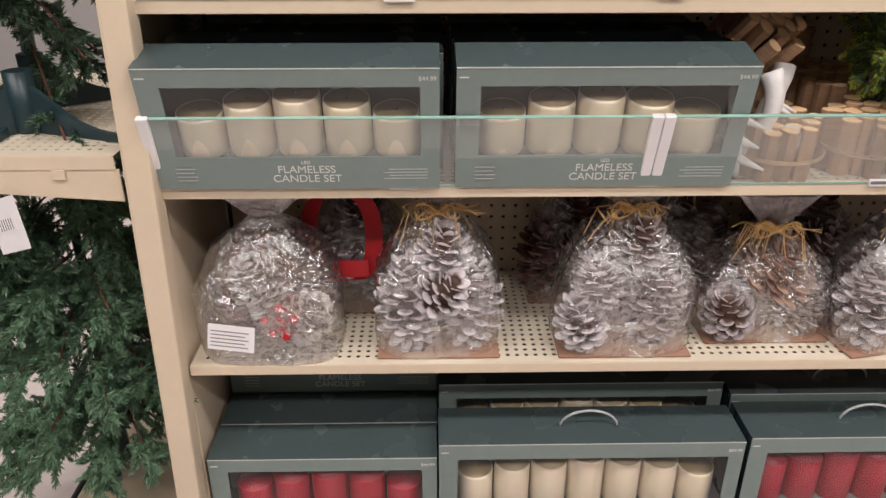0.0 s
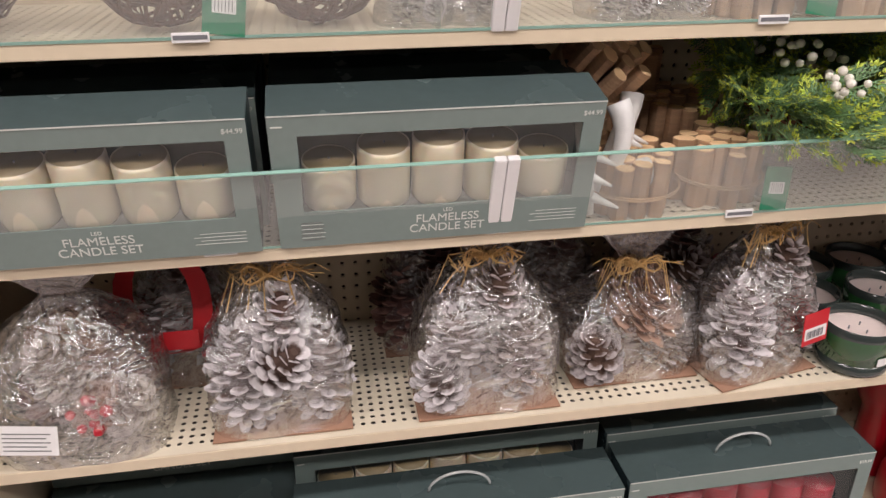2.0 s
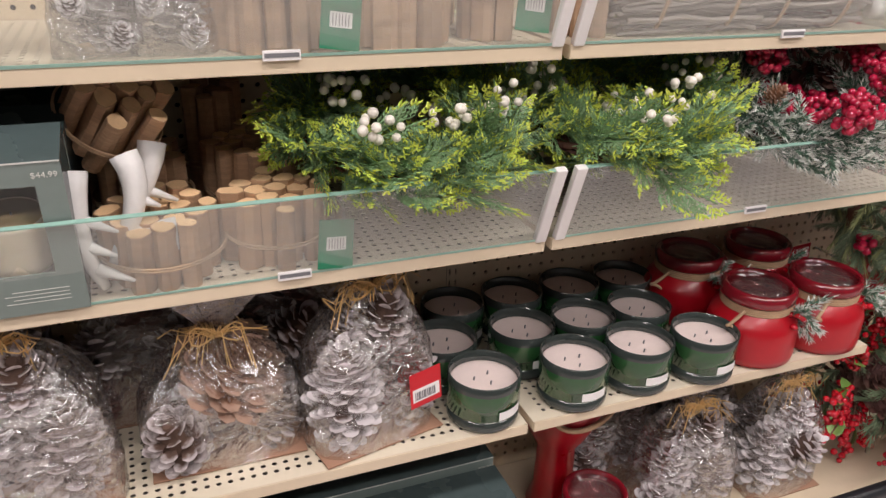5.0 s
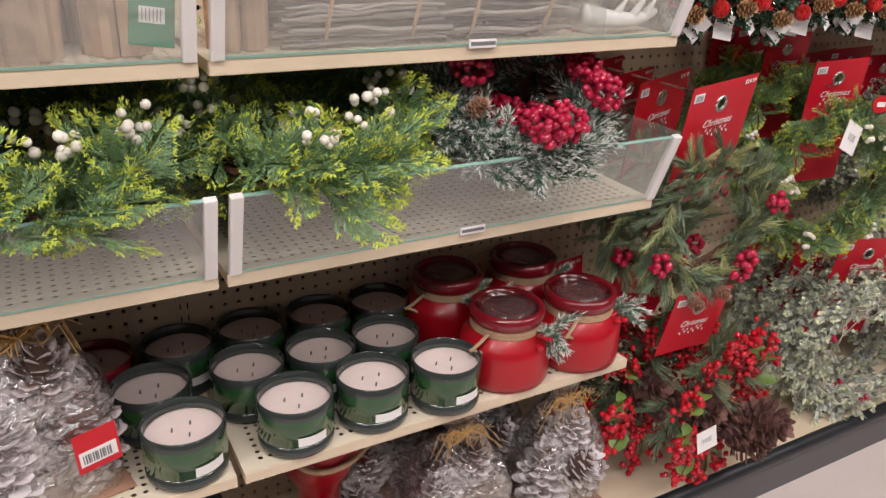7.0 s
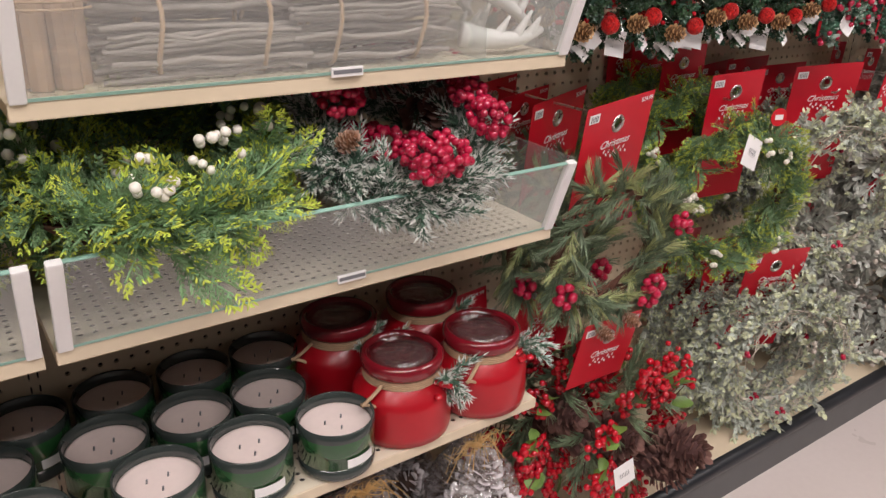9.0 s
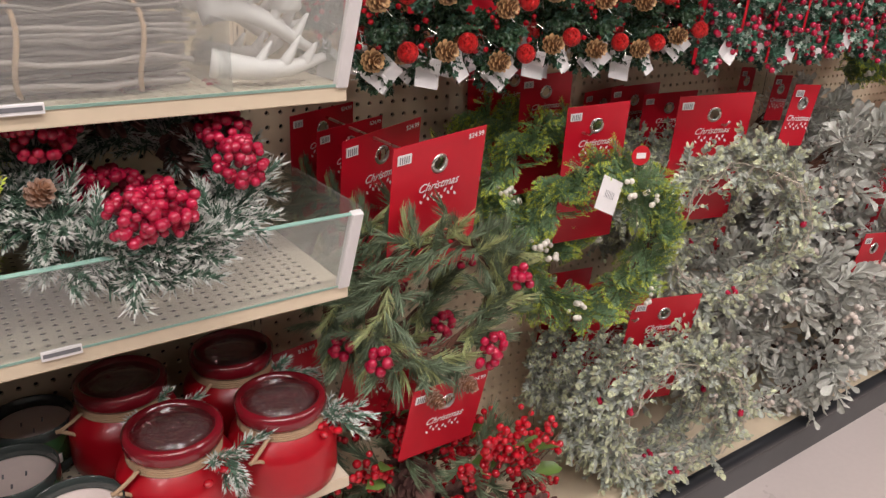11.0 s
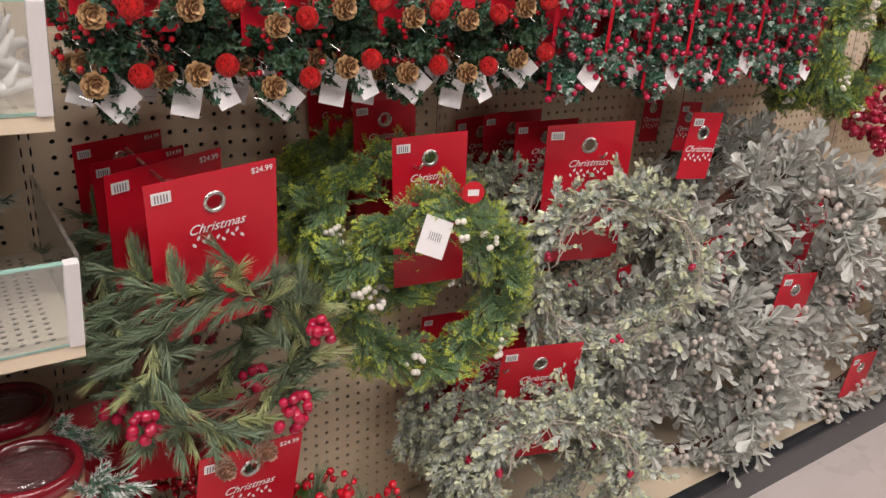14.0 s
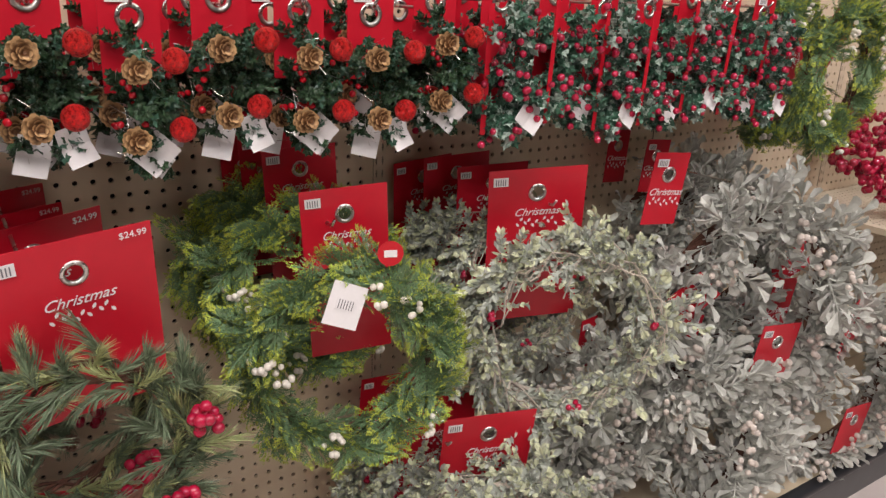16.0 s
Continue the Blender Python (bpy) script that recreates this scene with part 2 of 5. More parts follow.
def part(name, src, material, parent=None, label="", smooth=False, m=None):
    me = src if isinstance(src, bpy.types.Mesh) else src.mesh(name, material, smooth)
    ob = new(name, me)
    if parent is not None:
        ob.parent = parent
    if m is not None:
        ob.matrix_basis = m
    if label:
        ob["label"] = label
    return ob


def empty(name, m, label, category, group="", kind=""):
    e = new(name)
    e.empty_display_size = 0.02
    e.matrix_basis = m
    return tagged(e, label, category, group, kind)


def box(x0, y0, z0, x1, y1, z1, bevel=0.0):
    out = MB()
    if bevel <= 0:
        V = [(x, y, z) for x in (x0, x1) for y in (y0, y1) for z in (z0, z1)]
        return out.add(V, [(0, 1, 3, 2), (4, 6, 7, 5), (0, 4, 5, 1), (2, 3, 7, 6), (0, 2, 6, 4), (1, 5, 7, 3)])
    bm = bmesh.new()
    bmesh.ops.create_cube(bm, size=1)
    for v in bm.verts:
        v.co = Vector(((x0 + x1) / 2 + v.co.x * (x1 - x0), (y0 + y1) / 2 + v.co.y * (y1 - y0), (z0 + z1) / 2 + v.co.z * (z1 - z0)))
    bmesh.ops.bevel(bm, geom=bm.edges[:], offset=bevel, segments=2, affect="EDGES", profile=0.6)
    bm.verts.index_update()
    out.add([v.co[:] for v in bm.verts], [[v.index for v in f.verts] for f in bm.faces])
    bm.free()
    return out


def lathe(profile, n=28, cap=True):
    P = np.array(profile, float)
    a = np.linspace(0, 2 * np.pi, n, endpoint=False)
    V = np.stack([np.outer(P[:, 0], np.cos(a)), np.outer(P[:, 0], np.sin(a)), np.repeat(P[:, 1:2], n, 1)], -1).reshape(-1, 3)
    F = [(i * n + j, i * n + (j + 1) % n, (i + 1) * n + (j + 1) % n, (i + 1) * n + j) for i in range(len(P) - 1) for j in range(n)]
    if cap:
        F.append(tuple(range(n))[::-1])
        F.append(tuple((len(P) - 1) * n + j for j in range(n)))
    return MB().add(V, F)


def tube(pts, r, n=6, out=None, mi=0):
    P = np.asarray(pts, float)
    R = np.broadcast_to(np.asarray(r, float), (len(P),))
    T = np.gradient(P, axis=0)
    T /= np.linalg.norm(T, axis=1, keepdims=True) + 1e-9
    up = np.array([0.31, 0.2, 0.93])
    A = np.cross(T, up); A /= np.linalg.norm(A, axis=1, keepdims=True) + 1e-9
    B = np.cross(T, A)
    a = np.linspace(0, 2 * np.pi, n, endpoint=False)
    V = (P[:, None] + R[:, None, None] * (np.cos(a)[None, :, None] * A[:, None] + np.sin(a)[None, :, None] * B[:, None])).reshape(-1, 3)
    F = [(i * n + j, i * n + (j + 1) % n, (i + 1) * n + (j + 1) % n, (i + 1) * n + j) for i in range(len(P) - 1) for j in range(n)]
    F += [tuple(range(n))[::-1], tuple((len(P) - 1) * n + j for j in range(n))]
    return (out or MB()).add(V, F, mi)


def torus(R, r, n=24, k=8, axis="y", squash=1.0):
    a = np.linspace(0, 2 * np.pi, n, endpoint=False)[:, None]
    b = np.linspace(0, 2 * np.pi, k, endpoint=False)[None]
    x, z, y = (R + r * np.cos(b)) * np.cos(a), (R + r * np.cos(b)) * np.sin(a) * squash, np.broadcast_to(r * np.sin(b), (n, k))
    V = np.stack([x, y, z] if axis == "y" else [x, z, y], -1).reshape(-1, 3)
    F = [(i * k + j, i * k + (j + 1) % k, ((i + 1) % n) * k + (j + 1) % k, ((i + 1) % n) * k + j) for i in range(n) for j in range(k)]
    return MB().add(V, F)


def ball(r, n=8, k=6):
    a = np.linspace(0, np.pi, k + 1)[1:-1]
    pr = [(r * math.sin(t), -r * math.cos(t)) for t in a]
    return lathe(pr, n)


def frames(pos, way, roll, size):
    """Matrices whose x axis runs along way."""
    out = []
    for p, w, ro, s in zip(pos, way, roll, size):
        x = w / (np.linalg.norm(w) + 1e-9)
        h = np.array([0, 0, 1.0]) if abs(x[2]) < 0.9 else np.array([0, 1.0, 0])
        y = np.cross(h, x); y /= np.linalg.norm(y)
        z = np.cross(x, y)
        c, q = math.cos(ro), math.sin(ro)
        m = np.eye(4)
        m[:3, 0], m[:3, 1], m[:3, 2], m[:3, 3] = x * s, (c * y + q * z) * s, (c * z - q * y) * s, p
        out.append(m)
    return out


def moved(src, m):
    return MB().many(src, [np.array(m)])


def perforated(w, h, pitch, rx, ry, depth, edge=0.012):
    """A plate in x and y, from 0,0 to w,h, with rows of holes cut through it, and walls of that depth (downwards)."""
    nx, ny = int((w - 2 * edge) / pitch[0]), int((h - 2 * edge) / pitch[1])
    ox, oy = (w - nx * pitch[0]) / 2, (h - ny * pitch[1]) / 2
    a = np.arange(8) * np.pi / 4
    px, py = pitch
    outer = np.array([(px, py / 2), (px, py), (px / 2, py), (0, py), (0, py / 2), (0, 0), (px / 2, 0), (px, 0)])
    ring = np.stack([px / 2 + rx * np.cos(a), py / 2 + ry * np.sin(a)], -1)
    cell = np.vstack([np.hstack([outer, np.zeros((8, 1))]), np.hstack([ring, np.zeros((8, 1))]), np.hstack([ring, np.full((8, 1), -depth)])])
    fc = [(i, (i + 1) % 8, 8 + (i + 1) % 8, 8 + i) for i in range(8)] + [(8 + i, 8 + (i + 1) % 8, 16 + (i + 1) % 8, 16 + i) for i in range(8)]
    out = MB()
    for i in range(nx):
        for j in range(ny):
            out.add(cell + np.array([ox + i * px, oy + j * py, 0]), fc)
    x1, y1 = ox + nx * px, oy + ny * py
    out.add([(0, 0, 0), (w, 0, 0), (w, h, 0), (0, h, 0), (ox, oy, 0), (x1, oy, 0), (x1, y1, 0), (ox, y1, 0)], [(0, 1, 5, 4), (1, 2, 6, 5), (2, 3, 7, 6), (3, 0, 4, 7)])
    return out


def text_mesh(body, size, align="CENTER", shear=0.0):
    c = bpy.data.curves.new("lettering", "FONT")
    c.body, c.size, c.align_x, c.shear, c.extrude = body, size, align, shear, 0.0003
    o = bpy.data.objects.new("lettering", c)
    scene.collection.objects.link(o)
    bpy.context.view_layer.update()
    me = bpy.data.meshes.new_from_object(o.evaluated_get(bpy.context.evaluated_depsgraph_get()))
    bpy.data.objects.remove(o)
    return me


def lettering(name, body, size, material, parent, m, label="", align="CENTER", shear=0.0):
    me = text_mesh(body, size, align, shear)
    me.materials.clear(); me.materials.append(material)
    return part(name, me, material, parent, label, m=m)


FACE = pose(0, 0, 0, 90, 0, 0)   # lays x,y lettering upright, facing -y

# ---- large structure ----
FRONT, BACK, DECK = 1.125, 1.48, 0.13
S1, S2, S3 = 0.546, 0.882, 1.164       # top faces of the three shelves
X0, XA, XB, XC = -0.43, 1.092, 1.850, 2.612   # the left end and the joints between bays

tagged(part("floor", box(-6, -3.5, -0.1, 9, 4, 0), FLOOR), "pinkish white polished store floor", "floor", kind="structure")
tagged(part("ceiling", box(-6, -3.5, 3.6, 9, 4, 3.7), PLASTER), "plain white store ceiling", "ceiling", kind="structure")
for nm, q in (("wall_south", (-6, -3.6, 0, 9, -3.5, 3.6)), ("wall_north", (-6, 4, 0, 9, 4.1, 3.6)), ("wall_west", (-6.1, -3.5, 0, -6, 4, 3.6)), ("wall_east", (9, -3.5, 0, 9.1, 4, 3.6))):
    tagged(part(nm, box(*q), PLASTER), "plain off-white store wall", "wall", kind="structure")

# unseen dark wall behind the camera, added to cut bounce and reflections
tagged(part("wall_aisle", box(-6, -1.6, 0, 9, -1.5, 1.9), KICK), "added unseen dark wall that cuts bounced light", "wall", kind="structure")
DIFF = bpy.data.materials.new("lamp diffuser"); DIFF.use_nodes = True
b_ = DIFF.node_tree.nodes["Principled BSDF"]
b_.inputs["Emission Color"].default_value = (1, 0.915, 0.905, 1); b_.inputs["Emission Strength"].default_value = 4.0
for lx in (-1.8, 1.2, 4.2):
    for ly in (-1.7, -0.25, 2.9):
        fx = empty("ceiling_light", pose(lx, ly, 3.6), "long white ceiling light fitting", "light", "ceiling lights")
        part("frame", box(-1.25, -0.16, -0.05, 1.25, 0.16, 0, 0.01), WHITE, fx)
        part("diffuser", box(-1.2, -0.12, -0.056, 1.2, 0.12, -0.052), DIFF, fx)
        ld = bpy.data.lights.new("ceiling_lamp", "AREA")
        ld.shape, ld.size, ld.size_y, ld.energy, ld.color = "RECTANGLE", 2.4, 0.24, LAMP_W, (1.0, 0.915, 0.905)
        lo = new("ceiling_lamp", ld); lo.matrix_basis = pose(lx, ly, 3.535)

# pegboard bays, each a plate with real holes before a dark sheet that paints their shade
for k, (xa, xb) in enumerate(((X0, 0.331), (0.331, XA), (XA, XB), (XB, XC), (XC, 3.374), (3.374, 4.136), (4.136, 4.9))):
    e = empty("pegboard_panel", pose(xa, BACK, DECK), "cream painted pegboard panel with rows of holes", "pegboard", "pegboard panels", "structure")
    part("sheet", perforated(xb - xa - 0.026, 1.67, (0.0254, 0.0254), 0.0043, 0.0043, 0.006), PEG, e, m=pose(0.013, 0, 0, 90, 0, 0))
    part("backing", box(0, 0.012, 0, xb - xa, 0.02, 1.67), HOLESHADE, e)
for xs in (0.331, XA, XB, XC, 3.374, 4.136):
    e = empty("upright_rail", pose(xs, BACK - 0.002, DECK), "cream slotted steel upright between pegboard panels", "upright", "upright rails", "structure")
    part("slotted_strip", perforated(0.026, 1.67, (0.013, 0.0254), 0.0017, 0.0085, 0.004, 0.0), BEIGE, e, m=pose(-0.013, 0, 0, 90, 0, 0))
tagged(part("gondola_back", box(X0, BACK + 0.022, 0, 7.5, BACK + 0.05, 1.8), BEIGE), "cream steel back of the shelving", "panel", kind="structure")

# base deck, bumper and kick plate
e = empty("base_deck", pose(0, 0, 0), "cream steel base deck with a black bumper and grey kick plate", "shelf", kind="structure")
part("deck", box(X0, FRONT, 0.03, 7.5, BACK, DECK, 0.004), BEIGE, e)
part("bumper", tube([(x, FRONT - 0.004, DECK - 0.018) for x in np.linspace(X0, 7.5, 40)], 0.020, 12), BUMPER, e, "black rubber bumper", True)
part("kick_plate", box(X0, FRONT - 0.012, 0, 7.5, FRONT - 0.001, DECK - 0.03, 0.002), KICK, e, "grey kick plate")

# end panel at the left
e = empty("end_panel", pose(X0 - 0.022, 0, 0), "cream steel end panel of the shelving bay", "panel", kind="structure")
post_ = box(-0.022, FRONT - 0.035, 0, 0.022, FRONT + 0.01, 2.0, 0.006)
post_.v[0][:, 0] += 0.028 * (post_.v[0][:, 2] - 0.55)
part("post", post_, BEIGE, e)
part("side_sheet", box(0.006, FRONT + 0.01, 0, 0.018, BACK + 0.05, 2.0), BEIGE, e)


def shelf(x0, x1, z, depth=0.352, group="bay shelves"):
    e = empty("shelf", pose(x0, FRONT, z), "cream perforated steel shelf with a folded front lip", "shelf", group)
    w = x1 - x0
    part("perforated_sheet", perforated(w, depth, (0.0168, 0.0168), 0.0043, 0.0043, 0.0015, 0.016), SHELF, e)
    # added plate: its dark colour makes the holes and underside look shaded
    part("underside", box(0.004, 0.014, -0.012, w - 0.004, depth, -0.008), UNDERSHADE, e, "added dark plate that shades the holes and the space below")
    part("front_lip", box(0, -0.004, -0.0185, w, 0.0, 0.001, 0.0015), BEIGE, e)
    part("under_lip", box(0.0, 0.0, -0.0185, w, 0.012, -0.017), BEIGE, e)
    for xx in (0.0, w - 0.003):
        part("end_lip", box(xx, 0, -0.0165, xx + 0.003, depth, -0.0005), BEIGE, e)
    return e


def fence(x0, x1, z, side="", h=0.128):
    """A glass pane that leans outwards from the shelf's front edge, held by white clips."""
    e = empty("glass_fence", pose(x0, FRONT - 0.002, z + 0.002), "clear glass shelf fence with white plastic end clips", "glass fence", "glass shelf fences")
    lean = pose(0, 0, 0, 19)
    w = x1 - x0
    pane = part("pane", box(0.004, -0.003, 0, w - 0.004, 0.003, h), GLASS, e, m=lean)
    pane.visible_shadow = False
    part("top_edge", box(0.004, -0.003, h, w - 0.004, 0.003, h + 0.0015), GLASSEDGE, e, "green polished glass edge", m=lean)
    part("foot_edge", box(0.004, -0.0035, 0, w - 0.004, -0.003, 0.004), GLASSEDGE, e, "green polished glass edge", m=lean)
    for xx in (0.0, w - 0.017):
        part("clip", box(xx, -0.0065, -0.001, xx + 0.017, 0.005, h + 0.003, 0.002), WHITE, e, "white plastic clip", m=lean)
    t = part("ticket_holder", box(w * 0.5 - 0.022, -0.008, -0.004, w * 0.5 + 0.022, -0.004, 0.008, 0.001), WHITE, e, "small clear ticket holder")
    part("ticket_ink", box(w * 0.5 - 0.02, -0.0086, 0.0, w * 0.5 + 0.02, -0.0082, 0.005), INK, t)
    if side:
        s = part("side_pane", MB().add([(w - 0.003, 0.0, 0), (w - 0.003, 0.33, 0), (w - 0.003, 0.33, h), (w - 0.003, -0.04, h), (w + 0.002, 0.0, 0), (w + 0.002, 0.33, 0), (w + 0.002, 0.33, h), (w + 0.002, -0.04, h)],
             [(0, 1, 2, 3), (7, 6, 5, 4), (0, 4, 5, 1), (1, 5, 6, 2), (2, 6, 7, 3), (3, 7, 4, 0)]), GLASS, e)
        s.visible_shadow = False
    return e


for z in (S3, S2, S1):
    shelf(X0 + 0.004, XA - 0.006, z)
    shelf(XA + 0.006, XB, z)
for z in (S3, S2):
    fence(X0 + 0.004, 0.342, z)
    fence(0.343, XA - 0.007, z)
    fence(XA + 0.008, XB, z, "end")
shelf(3.93, 4.9, 0.80)
# dividers of glass on the shelves
for x, z in ((0.785, S2), (0.02, S3), (0.79, S3), (1.70, S3), (0.26, S3)):
    d_ = tagged(part("glass_divider", box(x - 0.002, FRONT + 0.004, z + 0.001, x + 0.002, BACK - 0.02, z + 0.085), GLASS), "clear glass shelf divider", "divider", "glass dividers")
    d_.visible_shadow = False

# ---- shared foliage sprigs, all growing along x ----
def leaf(L, W, fold=0.25, droop=0.15):
    return np.array([(0, 0, 0), (L * 0.35, W * 0.5, W * fold), (L * 0.75, W * 0.42, W * fold - L * droop * 0.5), (L, 0, -L * droop), (L * 0.75, -W * 0.42, W * fold - L * droop * 0.5), (L * 0.35, -W * 0.5, W * fold), (L * 0.5, 0, -L * droop * 0.2)]), [(0, 6, 2, 1), (6, 3, 2), (0, 5, 4, 6), (6, 4, 3)]


def put(out, V, F, p, way, roll, s, mi=0):
    m = frames([np.array(p)], [np.array(way, float)], [roll], [s])[0]
    out.add(V @ m[:3, :3].T + m[:3, 3], F, mi)


def sprig(kind, r, light=False):
    out = MB()
    if kind in ("pine", "frost", "tree"):
        L, N, nl = {"pine": (0.09, 85, 0.055), "frost": (0.06, 80, 0.027), "tree": (0.055, 62, 0.0165)}[kind]
        bend = r.uniform(-0.25, 0.25)
        for i in range(N):
            u = (i + 1) / N
            p = np.array([L * u, L * bend * u * u, 0])
            a = r.uniform(0, 2 * np.pi)
            sp = {"pine": 0.5, "frost": 1.2, "tree": 1.1}[kind] * (1.15 - u * 0.75)
            d = np.array([1.0, sp * math.cos(a), sp * math.sin(a)]); d /= np.linalg.norm(d)
            l_ = nl * r.uniform(0.7, 1.15)
            w = np.cross(d, r.normal(size=3)); w /= np.linalg.norm(w) + 1e-9
            hw = {"pine": 0.0011, "frost": 0.0011, "tree": 0.0014}[kind]
            q = p + d * l_
            if kind == "pine":
                q = q + np.array([0, 0, -0.15 * l_])
            hm = p + d * l_ * 0.5
            k1 = 1 if kind == "frost" and u > 0.2 else int(light)
            out.add([p - w * hw, p + w * hw, hm + w * hw, hm - w * hw], [(0, 1, 2, 3)], int(light))
            out.add([hm - w * hw * (1.5 if kind == "frost" else 1), hm + w * hw * (1.5 if kind == "frost" else 1), q], [(0, 1, 2)], k1)
    elif kind == "cedar":
        L = 0.12
        V, F = leaf(0.0098, 0.0033, 0.15, 0.1)
        for i in range(13):
            u = (i + 1) / 13
            p = np.array([L * u, 0.02 * math.sin(u * 2), 0])
            for sg in (-1, 1):
                bl = 0.052 * (1.1 - u) + 0.008
                a = sg * r.uniform(0.6, 0.9)
                d = np.array([math.cos(a), math.sin(a), r.uniform(-0.25, 0.25)])
                nb = max(2, int(bl / 0.006))
                for j in range(nb):
                    q = p + d * bl * (j + 1) / nb
                    for s2 in (-1, 1):
                        a2 = a + s2 * 0.55
                        put(out, V, F, q, (math.cos(a2), math.sin(a2), d[2] + r.uniform(-0.2, 0.2)), r.uniform(-0.5, 0.5), r.uniform(0.8, 1.2), 1 if (u > 0.78 or (j > nb - 2 and r.random() < 0.7)) else 0)
        tube([(0, 0, 0), (L * 0.5, 0.012, 0), (L, 0.018, 0)], 0.0013, 4, out, 0)
    elif kind in ("euc", "lamb", "holly"):
        L, n, lw, lh = {"euc": (0.10, 9, 0.020, 0.0115), "lamb": (0.10, 6, 0.042, 0.019), "holly": (0.06, 5, 0.034, 0.022)}[kind]
        V, F = leaf(lw, lh, 0.18, 0.2)
        if kind == "lamb":
            V = np.array([(0, 0, 0), (lw * 0.45, lh * 0.26, 0.002), (lw * 0.78, lh * 0.5, 0.003), (lw * 0.96, lh * 0.3, -0.002), (lw, 0, -0.004), (lw * 0.96, -lh * 0.3, -0.002), (lw * 0.78, -lh * 0.5, 0.003), (lw * 0.45, -lh * 0.26, 0.002), (lw * 0.7, 0, -0.001)])
            F = [(0, 8, 1), (0, 7, 8), (1, 8, 2), (8, 7, 6), (8, 3, 2), (8, 4, 3), (8, 5, 4), (8, 6, 5)]
        if kind == "holly":
            ang = np.linspace(0, 2 * np.pi, 12, endpoint=False)
            rr = np.where(np.arange(12) % 2 == 0, 1.0, 0.62)
            V = np.vstack([[(lw * 0.5, 0, 0.003)], np.stack([lw * 0.5 + lw * 0.5 * rr * np.cos(ang), lh * 0.5 * rr * np.sin(ang) * 1.25, -0.002 + 0.004 * rr * (np.arange(12) % 3)], -1)])
            F = [(0, 1 + i, 1 + (i + 1) % 12) for i in range(12)]
        bend = r.uniform(-0.3, 0.3)
        for i in range(n):
            u = (i + 0.6) / n
            p = np.array([L * u, L * bend * u * u, 0])
            a0 = r.uniform(0, np.pi)
            for s in (0, np.pi, r.uniform(0, 6)):
                a = a0 + s
                op = 0.9 - 0.45 * u
                put(out, V, F, p, (1 - op * 0.5, op * math.cos(a), op * math.sin(a)), r.uniform(0, 6.28), r.uniform(0.7, 1.2), 1 if r.random() < (0.22 + 0.3 * (u > 0.8)) else 0)
        tube([(0, 0, 0), (L * 0.5, L * bend * 0.25, 0), (L, L * bend, 0)], 0.0014, 4, out, 0)
    return out


SR = np.random.default_rng(11)
SPRIG = {k: [sprig(k, SR, k == "pine" and i == 0) for i in range(4)] for k in ("pine", "frost", "tree", "cedar", "euc", "lamb", "holly")}
SPRIG_MATS = {"pine": [PINE, PINELIGHT], "frost": [FROSTPINE, SNOW], "tree": [TREE, TREE], "cedar": [CEDAR, CEDARLIGHT], "euc": [EUC, EUCLIGHT], "lamb": [LAMB, LAMB], "holly": [HOLLY, FROSTLEAF]}


def sprigs(kind, pos, way, size, r, out=None):
    out = out or MB()
    ms = frames(pos, way, r.uniform(0, 6.28, len(pos)), size)
    for i in range(4):
        out.many(SPRIG[kind][i], ms[i::4])
    return out


def ring_foliage(kind, R, tub, n, r, size=(0.8, 1.2), swirl=0.9, out_w=0.7, front=0.5, squash=1.0):
    a = np.arange(n) / n * 2 * np.pi + r.normal(0, 0.08, n)
    rad = np.stack([np.cos(a), np.zeros(n), np.sin(a) * squash], -1)
    tan = np.stack([-np.sin(a), np.zeros(n), np.cos(a)], -1)
    fr = np.array([0, -1.0, 0])
    p = rad * (R + r.uniform(-tub, tub, n) * 0.5)[:, None] + fr * r.uniform(-0.3, 0.9, n)[:, None] * tub
    w = tan * (swirl * r.choice([1, 1, -0.4], n))[:, None] + rad * (out_w * r.uniform(-0.7, 1.2, n))[:, None] + fr * (front * r.uniform(-0.2, 1.2, n))[:, None] + r.normal(0, 0.2, (n, 3))
    return sprigs(kind, p, w, r.uniform(*size, n), r)


BERRY_BALL = ball(1.0, 8, 6)


def berry_cluster(n, spread, rad, r, flat=0.7):
    out = MB()
    P = r.normal(0, 1, (n, 3)); P /= np.linalg.norm(P, axis=1, keepdims=True)
    P *= spread * r.uniform(0.55, 1.0, (n, 1)) ** 0.5
    P[:, 1] *= flat
    return out.many(BERRY_BALL, frames(P, r.normal(0, 1, (n, 3)), r.uniform(0, 6, n), rad * r.uniform(0.85, 1.1, n)))


